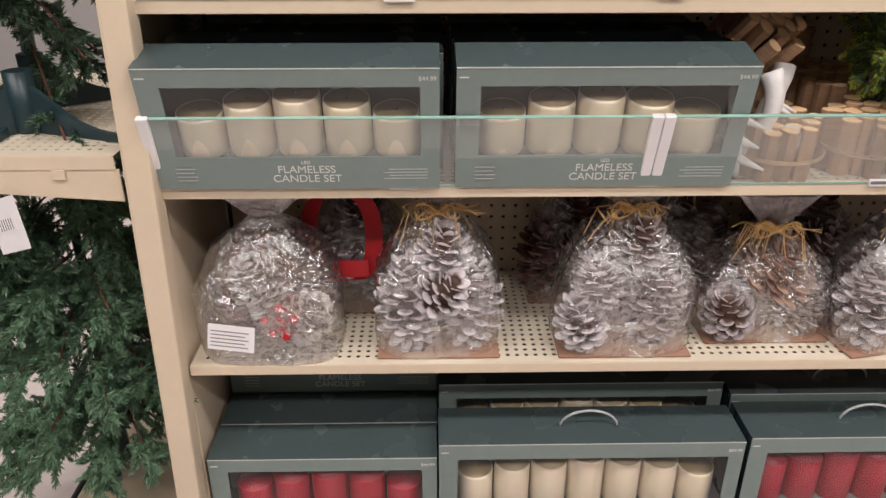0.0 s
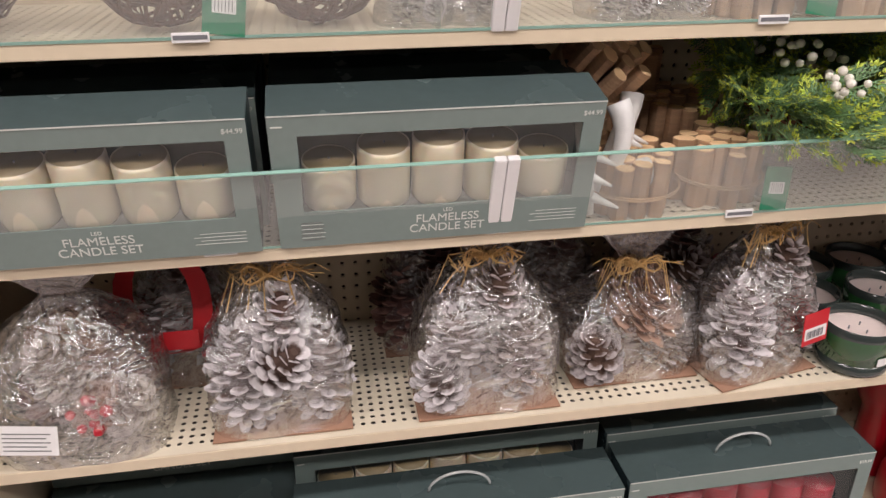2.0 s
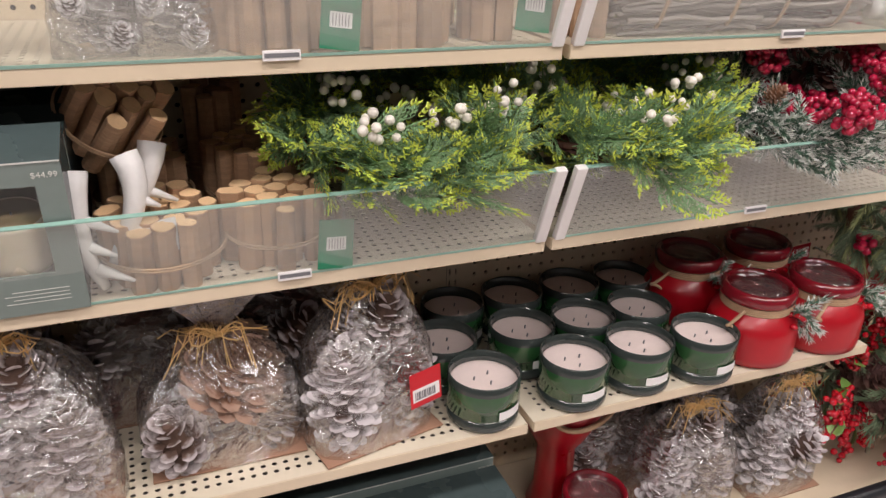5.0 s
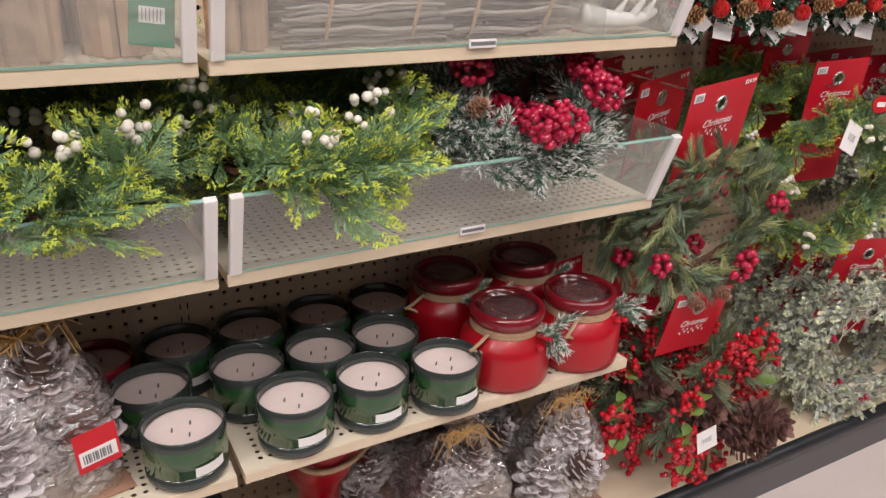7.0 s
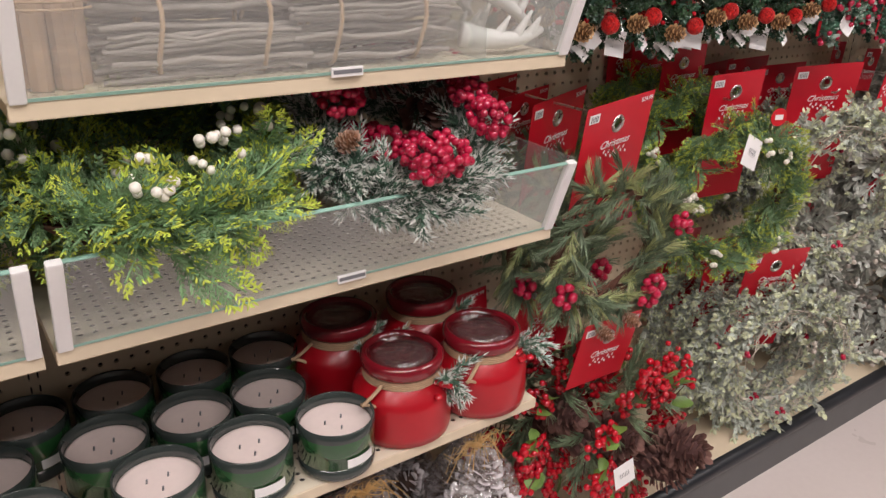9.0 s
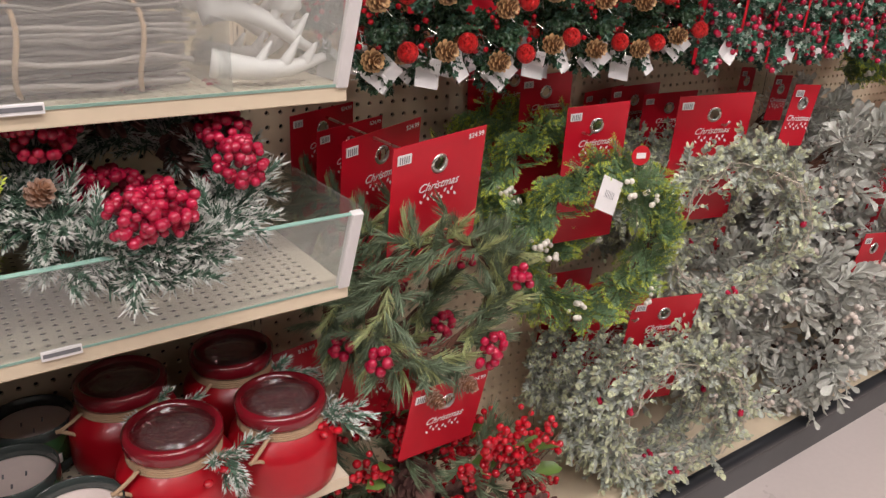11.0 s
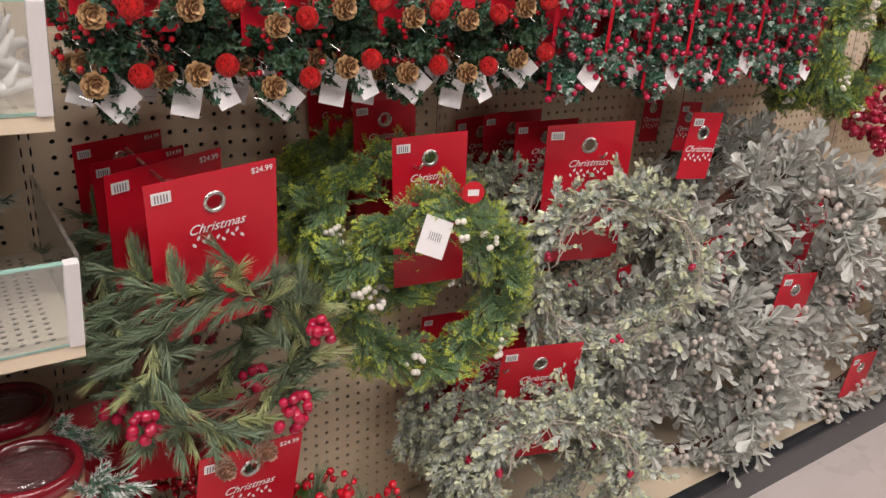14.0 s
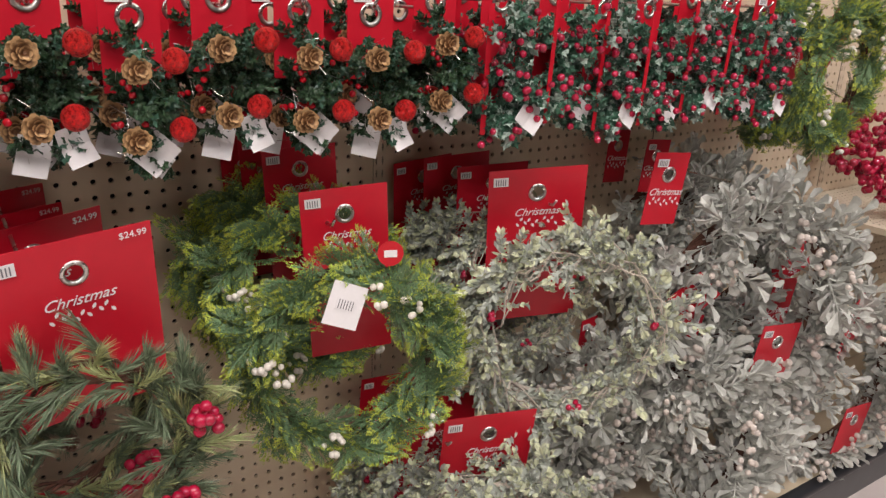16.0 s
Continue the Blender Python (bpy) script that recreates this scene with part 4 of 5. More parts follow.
def red_jar(x, y, z, rz, seed, s=1.0):
    r = np.random.default_rng(seed)
    e = empty("red_jar", pose(x, y, z, 0, 0, rz) @ Matrix.Diagonal((1.2, 1.2, 0.93, 1)), "satin red glass jar with a jute-wrapped neck and frosted greenery", "jar", "red lidded jars")
    part("jar_body", lathe([(0.062 * s, 0), (0.069 * s, 0.004), (0.071 * s, 0.02), (0.070 * s, 0.075), (0.066 * s, 0.092), (0.054 * s, 0.108), (0.05 * s, 0.116)], 40), REDJAR, e, smooth=True)
    part("lid_ring", lathe([(0.050 * s, 0.124), (0.056 * s, 0.126), (0.058 * s, 0.134), (0.058 * s, 0.15), (0.053 * s, 0.155), (0.048 * s, 0.152), (0.047 * s, 0.135)], 36, False), REDGLASS, e, "dark red glass collar", True)
    part("lid", lathe([(0.048 * s, 0.146), (0.03 * s, 0.150), (0.004, 0.151)], 30), LIDGLASS, e, "clear glass lid", True)
    part("lid_floor", lathe([(0.047 * s, 0.128), (0.002, 0.127)], 24), REDGLASS, e)
    cord = MB()
    for k in range(4):
        T_ = torus(0.0535 * s, 0.0024, 36, 6, "z"); cord.add(np.vstack(T_.v) + np.array([0, 0, 0.111 + 0.0042 * k]), T_.f)
    part("neck_cord", cord, JUTE, e, "wrapped jute cord", True)
    part("cord_handle", tube([(-0.05 * s - 0.032 * math.sin(u * 3.1), -0.03, 0.12 - 0.05 * u - 0.01 * math.sin(u * 6)) for u in np.linspace(0, 1, 8)], 0.003, 6), JUTE, e, "loose jute loop", True)
    n = 10
    P = np.tile([0.045 * s, -0.045 * s, 0.10], (n, 1)) + r.normal(0, 0.009, (n, 3))
    W = np.stack([r.uniform(-0.4, 1.0, n), r.uniform(-1.0, 0.2, n), r.uniform(-1.0, 0.9, n)], -1)
    tagged(part("greenery", sprigs("frost", P, W, r.uniform(0.5, 0.8, n), r), SPRIG_MATS["frost"], e, "frosted pine sprig"), kind="stuff")
    tagged(part("berry_sprig", berry_cluster(7, 0.018, 0.0055, r), BERRY, e, "red berries", True, m=pose(0.025 * s, -0.06 * s, 0.098)), kind="stuff")
    return e


for i, (x, y, z, rz, s) in enumerate(((1.607, 1.196, S1 + 0.001, 0, 1.0), (1.769, 1.190, S1 + 0.001, 20, 1.0), (1.577, 1.365, S1 + 0.001, -10, 1.0), (1.757, 1.365, S1 + 0.001, 10, 1.0), (1.300, 1.20, DECK + 0.001, 0, 0.95))):
    red_jar(x, y, z, rz, 70 + i, s)
e = empty("red_lantern", pose(1.285, 1.335, DECK + 0.001), "round red ornament jar with a jute rope loop", "ornament")
part("globe", lathe([(0.045, 0), (0.055, 0.01), (0.042, 0.05), (0.040, 0.16), (0.062, 0.20), (0.084, 0.25), (0.090, 0.295), (0.082, 0.345), (0.058, 0.38), (0.02, 0.395)], 36), REDJAR, e, smooth=True)
part("rope", tube([(0.082 * math.cos(a), -0.09, 0.345 + 0.085 * math.sin(a)) for a in np.linspace(math.pi * 0.98, math.pi * 2.02, 18)], 0.006, 7), JUTE, e, "jute rope", True)


# ---- log bundles, twigs, antlers, vine balls ----
LOGR = np.random.default_rng(81)
LOG_MESH = []
for k in range(5):
    r0 = LOGR.uniform(0.0115, 0.0145)
    h0 = 1.0
    mb = MB()
    n = 9
    w1 = 1 + LOGR.normal(0, 0.10, n)
    a = np.linspace(0, 2 * np.pi, n, endpoint=False)
    V = np.vstack([np.stack([r0 * w1 * np.cos(a), r0 * w1 * np.sin(a), np.full(n, z)], -1) for z in (0, 0.5, 1.0)] + [np.stack([r0 * 0.93 * w1 * np.cos(a), r0 * 0.93 * w1 * np.sin(a), np.full(n, 1.008)], -1)])
    F = [(i * n + j, i * n + (j + 1) % n, (i + 1) * n + (j + 1) % n, (i + 1) * n + j) for i in range(3) for j in range(n)] + [tuple(3 * n + j for j in range(n)), tuple(range(n))[::-1]]
    mb.add(V, F, [0] * (3 * n) + [1, 1])
    LOG_MESH.append((mb.mesh("log", [BARK, CUT]), mb.mesh("log", [PALEBARK, CUT])))


def log_bundle(m, R, h, seed, pale=0, label="bundle of cut sticks tied with jute cord"):
    r = np.random.default_rng(seed)
    e = empty("log_bundle", m, label, "log bundle", "stick bundles")
    pts = []
    s = 0.0285
    for i in range(-6, 7):
        for j in range(-6, 7):
            x, y = s * (i + 0.5 * (j % 2)), s * 0.87 * j
            if math.hypot(x, y) < R - 0.011:
                pts.append((x, y))
    for x, y in pts:
        ob = part("log", LOG_MESH[r.integers(5)][pale], None, e)
        ob.matrix_basis = pose(x + r.normal(0, 0.001), y + r.normal(0, 0.001), 0, r.normal(0, 1.0), r.normal(0, 1.0), r.uniform(0, 360)) @ Matrix.Diagonal((r.uniform(1.0, 1.32), r.uniform(0.98, 1.16), h * r.uniform(0.95, 1.04) * (1 + 0.10 * y / R), 1))
    for zz in (0.42, 0.46):
        part("cord", moved(torus(R + 0.003, 0.0016, 30, 5, "z"), pose(0, 0, h * zz)), JUTE, e, "thin jute cord", True)
    return e


for i, (m, R, h, p) in enumerate(((pose(0.560, 1.190, S2 + 0.004, 3), 0.076, 0.088, 0), (pose(0.708, 1.195, S2 + 0.004, 3), 0.068, 0.095, 0), (pose(0.70, 1.335, S2 + 0.004, 3), 0.068, 0.125, 0), (pose(0.545, 1.345, S2 + 0.004, 3), 0.066, 0.12, 0),
        (pose(0.66, 1.415, S2 + 0.001), 0.06, 0.19, 0), (pose(0.50, 1.265, S2 + 0.165, 32, 28, 0), 0.062, 0.10, 0),
        (pose(0.715, 1.20, S3 + 0.001), 0.075, 0.20, 1), (pose(0.875, 1.195, S3 + 0.001), 0.07, 0.19, 1), (pose(1.01, 1.205, S3 + 0.001), 0.06, 0.19, 1), (pose(1.155, 1.20, S3 + 0.001), 0.048, 0.20, 1), (pose(0.79, 1.35, S3 + 0.001), 0.07, 0.2, 1), (pose(0.95, 1.35, S3 + 0.001), 0.07, 0.2, 1))):
    log_bundle(m, R, h, 90 + i, p, "bundle of pale peeled sticks tied with jute cord" if p else "bundle of cut brown sticks tied with jute cord")


def hang_tag(name, x, y, z, w, h, material, label, rz=0, ry=0):
    e = tagged(part(name, box(-w / 2, -0.0008, -h, w / 2, 0, 0), material), label, "tag", "paper hang tags")
    e.matrix_basis = pose(x, y, z, -8, ry, rz)
    s = part("barcode_patch", box(-w * 0.28, -0.0016, -h * 0.62, w * 0.28, -0.001, -h * 0.35), PAPER, e)
    for i in range(6):
        part("barcode_line", box(-w * 0.22 + i * w * 0.08, -0.0021, -h * 0.59, -w * 0.20 + i * w * 0.08, -0.0017, -h * 0.38), INK, s)
    return e


for x, z, rz in ((0.79, S3 + 0.072, 6), (1.045, S3 + 0.085, 0), (0.005, S3 + 0.07, 0), (-0.30, S3 + 0.07, 5), (0.775, S2 + 0.07, 10)):
    hang_tag("hang_tag", x, 1.128, z, 0.05, 0.066, GREENTAG, "green card tag with a white barcode", rz, 8)


def twig_bundle(x, y, z, L, seed):
    r = np.random.default_rng(seed)
    e = empty("twig_bundle", pose(x, y, z), "horizontal bundle of grey twigs tied with cord", "twig bundle", "grey twig bundles")
    for i in range(46):
        u, v = r.normal(0, 0.022), r.uniform(0.006, 0.10)
        p = [(t * L - L / 2 + r.normal(0, 0.006), u + r.normal(0, 0.003), v + r.normal(0, 0.0025)) for t in np.linspace(-0.02, 1.02, 6)]
        part("twig", tube(p, r.uniform(0.0022, 0.0048), 5), GREYTWIG, e, smooth=True)
    for xx in (-L * 0.28, L * 0.28):
        part("cord", tube([(xx + 0.004 * math.sin(3 * a), 0.048 * math.cos(a), 0.054 + 0.054 * math.sin(a)) for a in np.linspace(0, 2 * math.pi, 22)], 0.003, 5), JUTE, e, "pale tied cord", True)


for i, (x, y, z) in enumerate(((1.325, 1.19, S3 + 0.002), (1.545, 1.19, S3 + 0.002), (1.32, 1.19, S3 + 0.105), (1.55, 1.19, S3 + 0.105), (1.33, 1.32, S3 + 0.002), (1.55, 1.32, S3 + 0.002))):
    twig_bundle(x, y, z, 0.225, 120 + i)


def antler(x, y, z, rz, seed, name="antler_holder"):
    r = np.random.default_rng(seed)
    e = empty(name, pose(x, y, z, 0, 0, rz), "white resin antler candle holder", "candle holder", "antler candle holders")
    for k in range(3):
        z0 = 0.018 + k * 0.032
        P = np.array([(-0.075 + 0.15 * u, -0.02 + 0.03 * k - 0.02 * math.sin(3 * u), z0 + 0.03 * math.sin(math.pi * u + k) * (1 if k else -0.3) + 0.01) for u in np.linspace(0, 1, 10)])
        part("antler", tube(P, np.linspace(0.018, 0.006, 10), 8), ANTLER, e, smooth=True)
        for j in (3, 5, 7):
            q = P[j] + np.outer(np.linspace(0, 1, 4), (0.02, -0.008, 0.035)) * r.uniform(0.7, 1.2)
            part("tine", tube(q, np.linspace(0.009, 0.002, 4), 6), ANTLER, e, smooth=True)
    part("candle_cup", lathe([(0.015, 0.085), (0.02, 0.09), (0.021, 0.125), (0.017, 0.126), (0.016, 0.10)], 20), ANTLER, e, smooth=True, m=pose(0.03, -0.01, 0))
    return e


antler(1.77, 1.20, S3 + 0.002, 0, 1)
antler(1.77, 1.32, S3 + 0.002, 20, 2)
antler(1.76, 1.20, S3 + 0.12, -6, 3)
wa = antler(0.478, 1.16, S2 + 0.002, 78, 4)
wa.matrix_basis = pose(0.452, 1.165, S2 + 0.083, 0, 84, 0)


def vine_ball(x, y, z, R, seed):
    r = np.random.default_rng(seed)
    e = empty("vine_ball", pose(x, y, z + R), "round ball of woven brown grapevine", "vine ball", "grapevine balls")
    out = MB()
    for i in range(46):
        ax = r.normal(size=3); ax /= np.linalg.norm(ax)
        u = np.cross(ax, [0.3, 0.5, 0.8]); u /= np.linalg.norm(u); v = np.cross(ax, u)
        a0 = r.uniform(0, 6.28)
        tube([(u * math.cos(a0 + a) + v * math.sin(a0 + a)) * R * r.uniform(0.9, 1.0) + ax * R * 0.15 * math.sin(a) for a in np.linspace(0, 5.0, 16)], r.uniform(0.0012, 0.0028), 4, out)
    tagged(part("vines", out, VINE, e), kind="stuff")


for i, x in enumerate((-0.33, -0.085, 0.115)):
    vine_ball(x, 1.215, S3 + 0.001, 0.088, 130 + i)
for i, x in enumerate((0.235, 0.325, 0.52, 0.60)):
    cone_bag(x, 1.20, S3 + 0.002, 0.10, 0.11, 0.20, [("med", 0, M_, (0, 0.01, 0.004, 10, 8, 30 * i)), ("small", 0, F_, (-0.02, -0.03, 0.05, 60, 0, 0)), ("small", 0, F_, (0.02, -0.03, 0.01, 40, 20, 0)), ("med", 1, F_, (0.0, 0.0, 0.08, 30, -20, 0))], 140 + i, "small clear bag of bleached cones and pods", 0.85, False, base=False)

# ---- wreaths ----
def card_mesh(w, h, gz, hole=0.011):
    """A hang card with its punched hole, hanging below the hole's centre."""
    n = 24
    a = np.linspace(0, 2 * np.pi, n, endpoint=False)
    top, bot = gz, h - gz
    out = []
    for t in a:
        c, s = math.cos(t), math.sin(t)
        k = min(w / 2 / max(abs(c), 1e-6), (top if s > 0 else bot) / max(abs(s), 1e-6))
        out.append((k * c, k * s))
    for cx, cz in ((w / 2, top), (-w / 2, top), (-w / 2, -bot), (w / 2, -bot)):
        i = min(range(n), key=lambda q: math.hypot(out[q][0] - cx, out[q][1] - cz))
        out[i] = (cx, cz)
    V = []
    for y in (-0.0006, 0.0006):
        V += [(x, y - 0.05 * x * x, z) for x, z in out] + [(hole * math.cos(t), y, hole * math.sin(t)) for t in a]
    F = []
    for i in range(n):
        j = (i + 1) % n
        F += [(i, j, n + j, n + i), (2 * n + j, 2 * n + i, 3 * n + i, 3 * n + j), (i, 2 * n + i, 2 * n + j, j)]
    return MB().add(V, F)


def hang_card(e, w, h, m, price="", text=True):
    c = part("hang_card", card_mesh(w, h, 0.045), CARD, e, "glossy red hang card with a steel grommet", m=m)
    part("grommet", torus(0.0135, 0.0035, 24, 8), STEEL, c, "steel grommet", True)
    part("barcode_sticker", box(-w / 2 + 0.008, -0.0028, 0.016, -w / 2 + 0.034, -0.0018, 0.032), PAPER, c, "white barcode sticker")
    for i in range(5):
        part("barcode_line", box(-w / 2 + 0.012 + i * 0.004, -0.0033, 0.018, -w / 2 + 0.0135 + i * 0.004, -0.0029, 0.029), INK, c)
    if price:
        lettering("price_print", price, 0.012, PAPER, c, pose(w / 2 - 0.006, -0.0030, 0.030) @ FACE, align="RIGHT")
    if text:
        lettering("lettering", "Christmas", 0.020, PAPER, c, pose(0, -0.0022, -0.042) @ FACE, "white script lettering", shear=0.45)
        V, F = leaf(0.010, 0.005, 0.0, 0.0)
        o = MB()
        for i in range(11):
            put(o, V, F, (-0.036 + i * 0.007, -0.0028, -0.055 + 0.003 * math.sin(i)), (0.5, 0, 0.9 if i % 2 else -0.7), math.pi / 2, 0.9)
        part("leaf_print", o, PAPER, c, "white printed leaf spray")
    return c


def hook(x, z, y1):
    e = empty("peg_hook", pose(x, 0, z), "zinc wire peg hook on the pegboard", "hook", "peg hooks")
    part("wire", tube([(0, BACK + 0.002, 0), (0, BACK - 0.03, 0), (0, (BACK + y1) / 2, 0), (0, y1, 0.002), (0, y1 - 0.008, 0.012)], 0.0026, 6), STEEL, e, smooth=True)


def wreath(name, m, kind, R, tub, n, seed, label, card=None, vine=None, berries=(), cones=(), size=(0.8, 1.2), twigs=0, strands=9, lift=0.0, **kw):
    r = np.random.default_rng(seed)
    e = empty(name, m, label, "wreath", "hanging wreaths")
    v = MB()
    for i in range(strands):
        ph = r.uniform(0, 6.28)
        tube([((R + 0.010 * math.sin(5 * a + ph)) * math.cos(a), 0.010 * math.cos(4 * a + ph), (R + 0.010 * math.sin(5 * a + ph)) * math.sin(a)) for a in np.linspace(0, 6.2, 40)], 0.0028, 5, v)
    part("vine_ring", v, vine or VINE, e, "twisted vine ring")
    tagged(part("foliage", ring_foliage(kind, R, tub, n, r, size, **kw), SPRIG_MATS[kind], e), kind="stuff")
    for a, rr, cnt, spread, rad, mt in berries:
        tagged(part("berry_sprig", berry_cluster(cnt, spread, rad, r), mt, e, smooth=True, m=pose(rr * math.cos(a), -tub - 0.02 - lift, rr * math.sin(a))), kind="stuff")
    for a, rr, src, mt in cones:
        part("pinecone", cone_mesh(src, 0, mt), mt, e, m=pose(rr * math.cos(a), -tub - 0.012, rr * math.sin(a), 75, math.degrees(a), 30))
    if twigs:
        o = MB()
        for i in range(twigs):
            a = r.uniform(0, 6.28)
            P = [((R + 0.03 * math.sin(3 * t + a)) * math.cos(a + t), -tub * r.uniform(0.6, 1.6), (R + 0.05 * t * r.uniform(-1, 1)) * math.sin(a + t)) for t in np.linspace(0, r.uniform(0.6, 1.6), 8)]
            tube(P, 0.0013, 4, o)
        tagged(part("twig_spray", o, PALEVINE, e, "thin bleached twigs"), kind="stuff")
    if card:
        hang_card(e, *card)
    return e


def stack(e, m_list):
    for m in m_list:
        c = copy_thing(e, m)
        if m.translation.y > 1.27:
            c.scale = (0.78, 0.78, 0.78)
            c.location.z += 0.045


PI = math.pi
PB = lambda a, rr: (a, rr, 12, 0.022, 0.0085, BERRYPINK)
w1 = wreath("pine_wreath", pose(2.032, 1.160, 0.797, 6, 0, -8), "pine", 0.112, 0.03, 118, 201, "green pine needle wreath with crimson berries and a red card",
    (0.185, 0.25, pose(0.003, 0.035, 0.226, 4, -3, 14), "$24.99"), berries=(PB(3.6, 0.13), PB(5.4, 0.13), PB(0.35, 0.14), PB(5.6, 0.12)), cones=((5.0, 0.15, "small", CONE_BROWN), (4.6, 0.16, "small", CONE_BROWN)), size=(0.48, 0.76), out_w=0.95, front=0.45)
stack(w1, [pose(2.005, 1.27, 0.785, 3, 0, 2), pose(1.985, 1.345, 0.795, 2, 0, -2), pose(1.975, 1.42, 0.805, 0, 0, 0)])
hook(1.985, 1.045, 1.18)

WB = lambda a, rr, n=6: (a, rr, n, 0.020, 0.006, BERRYWHITE)
w2 = wreath("cedar_wreath", pose(2.385, 1.165, 0.832, 6, 0, -20), "cedar", 0.150, 0.036, 230, 202, "green cedar wreath with white berries and a red card",
    (0.145, 0.31, pose(0.0, 0.055, 0.232, 3, -4, 4)), berries=(WB(2.9, 0.15, 7), WB(3.1, 0.11, 8), WB(4.5, 0.14, 10), WB(0.9, 0.15), WB(5.6, 0.18), WB(1.3, 0.14)), size=(0.42, 0.74), out_w=0.6, front=0.35)
w2.scale = (0.86, 0.86, 0.9)
stack(w2, [pose(2.375, 1.285, 0.855, 3, 0, -14), pose(2.37, 1.36, 0.865, 0, 0, -8), pose(2.36, 1.42, 0.87, 0, 0, -4)])
hook(2.37, 1.03, 1.18)
tg = hang_tag("hang_tag", 2.362, 1.105, 0.972, 0.055, 0.06, PAPER, "white paper tag on the cedar wreath", 0, 25)
tr = empty("sale_tag", pose(2.418, 1.10, 1.008, 0, 0, -20), "round red price sticker on the cedar wreath", "tag")
part("disc", lathe([(0.018, 0), (0.018, 0.001)], 20), REDTAG, tr, m=pose(0, 0, 0, 90))
part("print_patch", box(-0.009, -0.0018, -0.005, 0.009, -0.0012, 0.005), PAPER, tr)

RB = lambda a, rr: (a, rr, 4, 0.010, 0.006, BERRYPINK)
w3 = wreath("sage_wreath", pose(2.815, 1.17, 0.780, 6, 0, -26), "euc", 0.155, 0.035, 215, 203, "dusty sage leaf wreath with bleached twigs and a red card",
    (0.175, 0.30, pose(-0.055, 0.05, 0.240, 3, -3, 4)), vine=PALEVINE, berries=(RB(2.8, 0.15), RB(0.2, 0.16), RB(4.9, 0.14)), twigs=30, size=(0.6, 0.95), out_w=0.6, front=0.35)
stack(w3, [pose(2.79, 1.28, 0.785, 3, 0, -20), pose(2.77, 1.36, 0.79, 2, 0, -12), pose(2.74, 1.42, 0.775, 0, 0, 0)])
hook(2.80, 1.0, 1.2)
w5 = copy_thing(w3, pose(2.705, 1.150, 0.345, 6, 4, -20))
stack(w3, [pose(2.68, 1.23, 0.350, 3, 0, -14), pose(2.66, 1.31, 0.345, 3, 4, -12), pose(2.63, 1.38, 0.35, 0, 6, -8)])
hook(2.60, 0.585, 1.2)

TB = lambda a, rr: (a, rr, 9, 0.030, 0.0075, BERRYTAUPE)
w4 = wreath("felt_leaf_wreath", pose(3.37, 1.18, 0.715, 5, 0, -18), "lamb", 0.20, 0.045, 100, 204, "grey felt leaf wreath with taupe berries on brown vine",
    (0.085, 0.15, pose(-0.25, -0.01, 0.305, 0, 4, 8)), berries=[TB(a, 0.19 + 0.03 * math.sin(7 * a)) for a in (0.3, 0.8, 1.3, 2.4, 3.0, 3.5, 4.0, 4.6, 5.2, 5.8)], size=(0.8, 1.25), out_w=0.75, strands=26, lift=0.015)
stack(w4, [pose(3.42, 1.32, 0.74, 3, 0, -14), pose(3.38, 1.41, 0.75, 0, 0, -6), pose(3.22, 1.22, 0.36, 5, 40, -24), pose(3.75, 1.34, 0.38, 0, 0, 10), pose(3.25, 1.36, 0.36, 0, 0, 6), pose(4.35, 1.25, 0.45, 3, 10, 15), pose(3.52, 1.26, 0.40, 3, 60, -10), pose(3.06, 1.33, 0.40, 3, 90, -16)])
hang_card(w4, 0.12, 0.14, pose(0.077, -0.055, -0.085, 0, 6, 10), text=False)
w6 = copy_thing(w4, pose(3.80, 1.17, 0.38, 4, 0, -12))
hang_card(w6, 0.13, 0.14, pose(-0.05, -0.06, 0.245, 0, -8, 26))
hook(3.30, 0.985, 1.2)

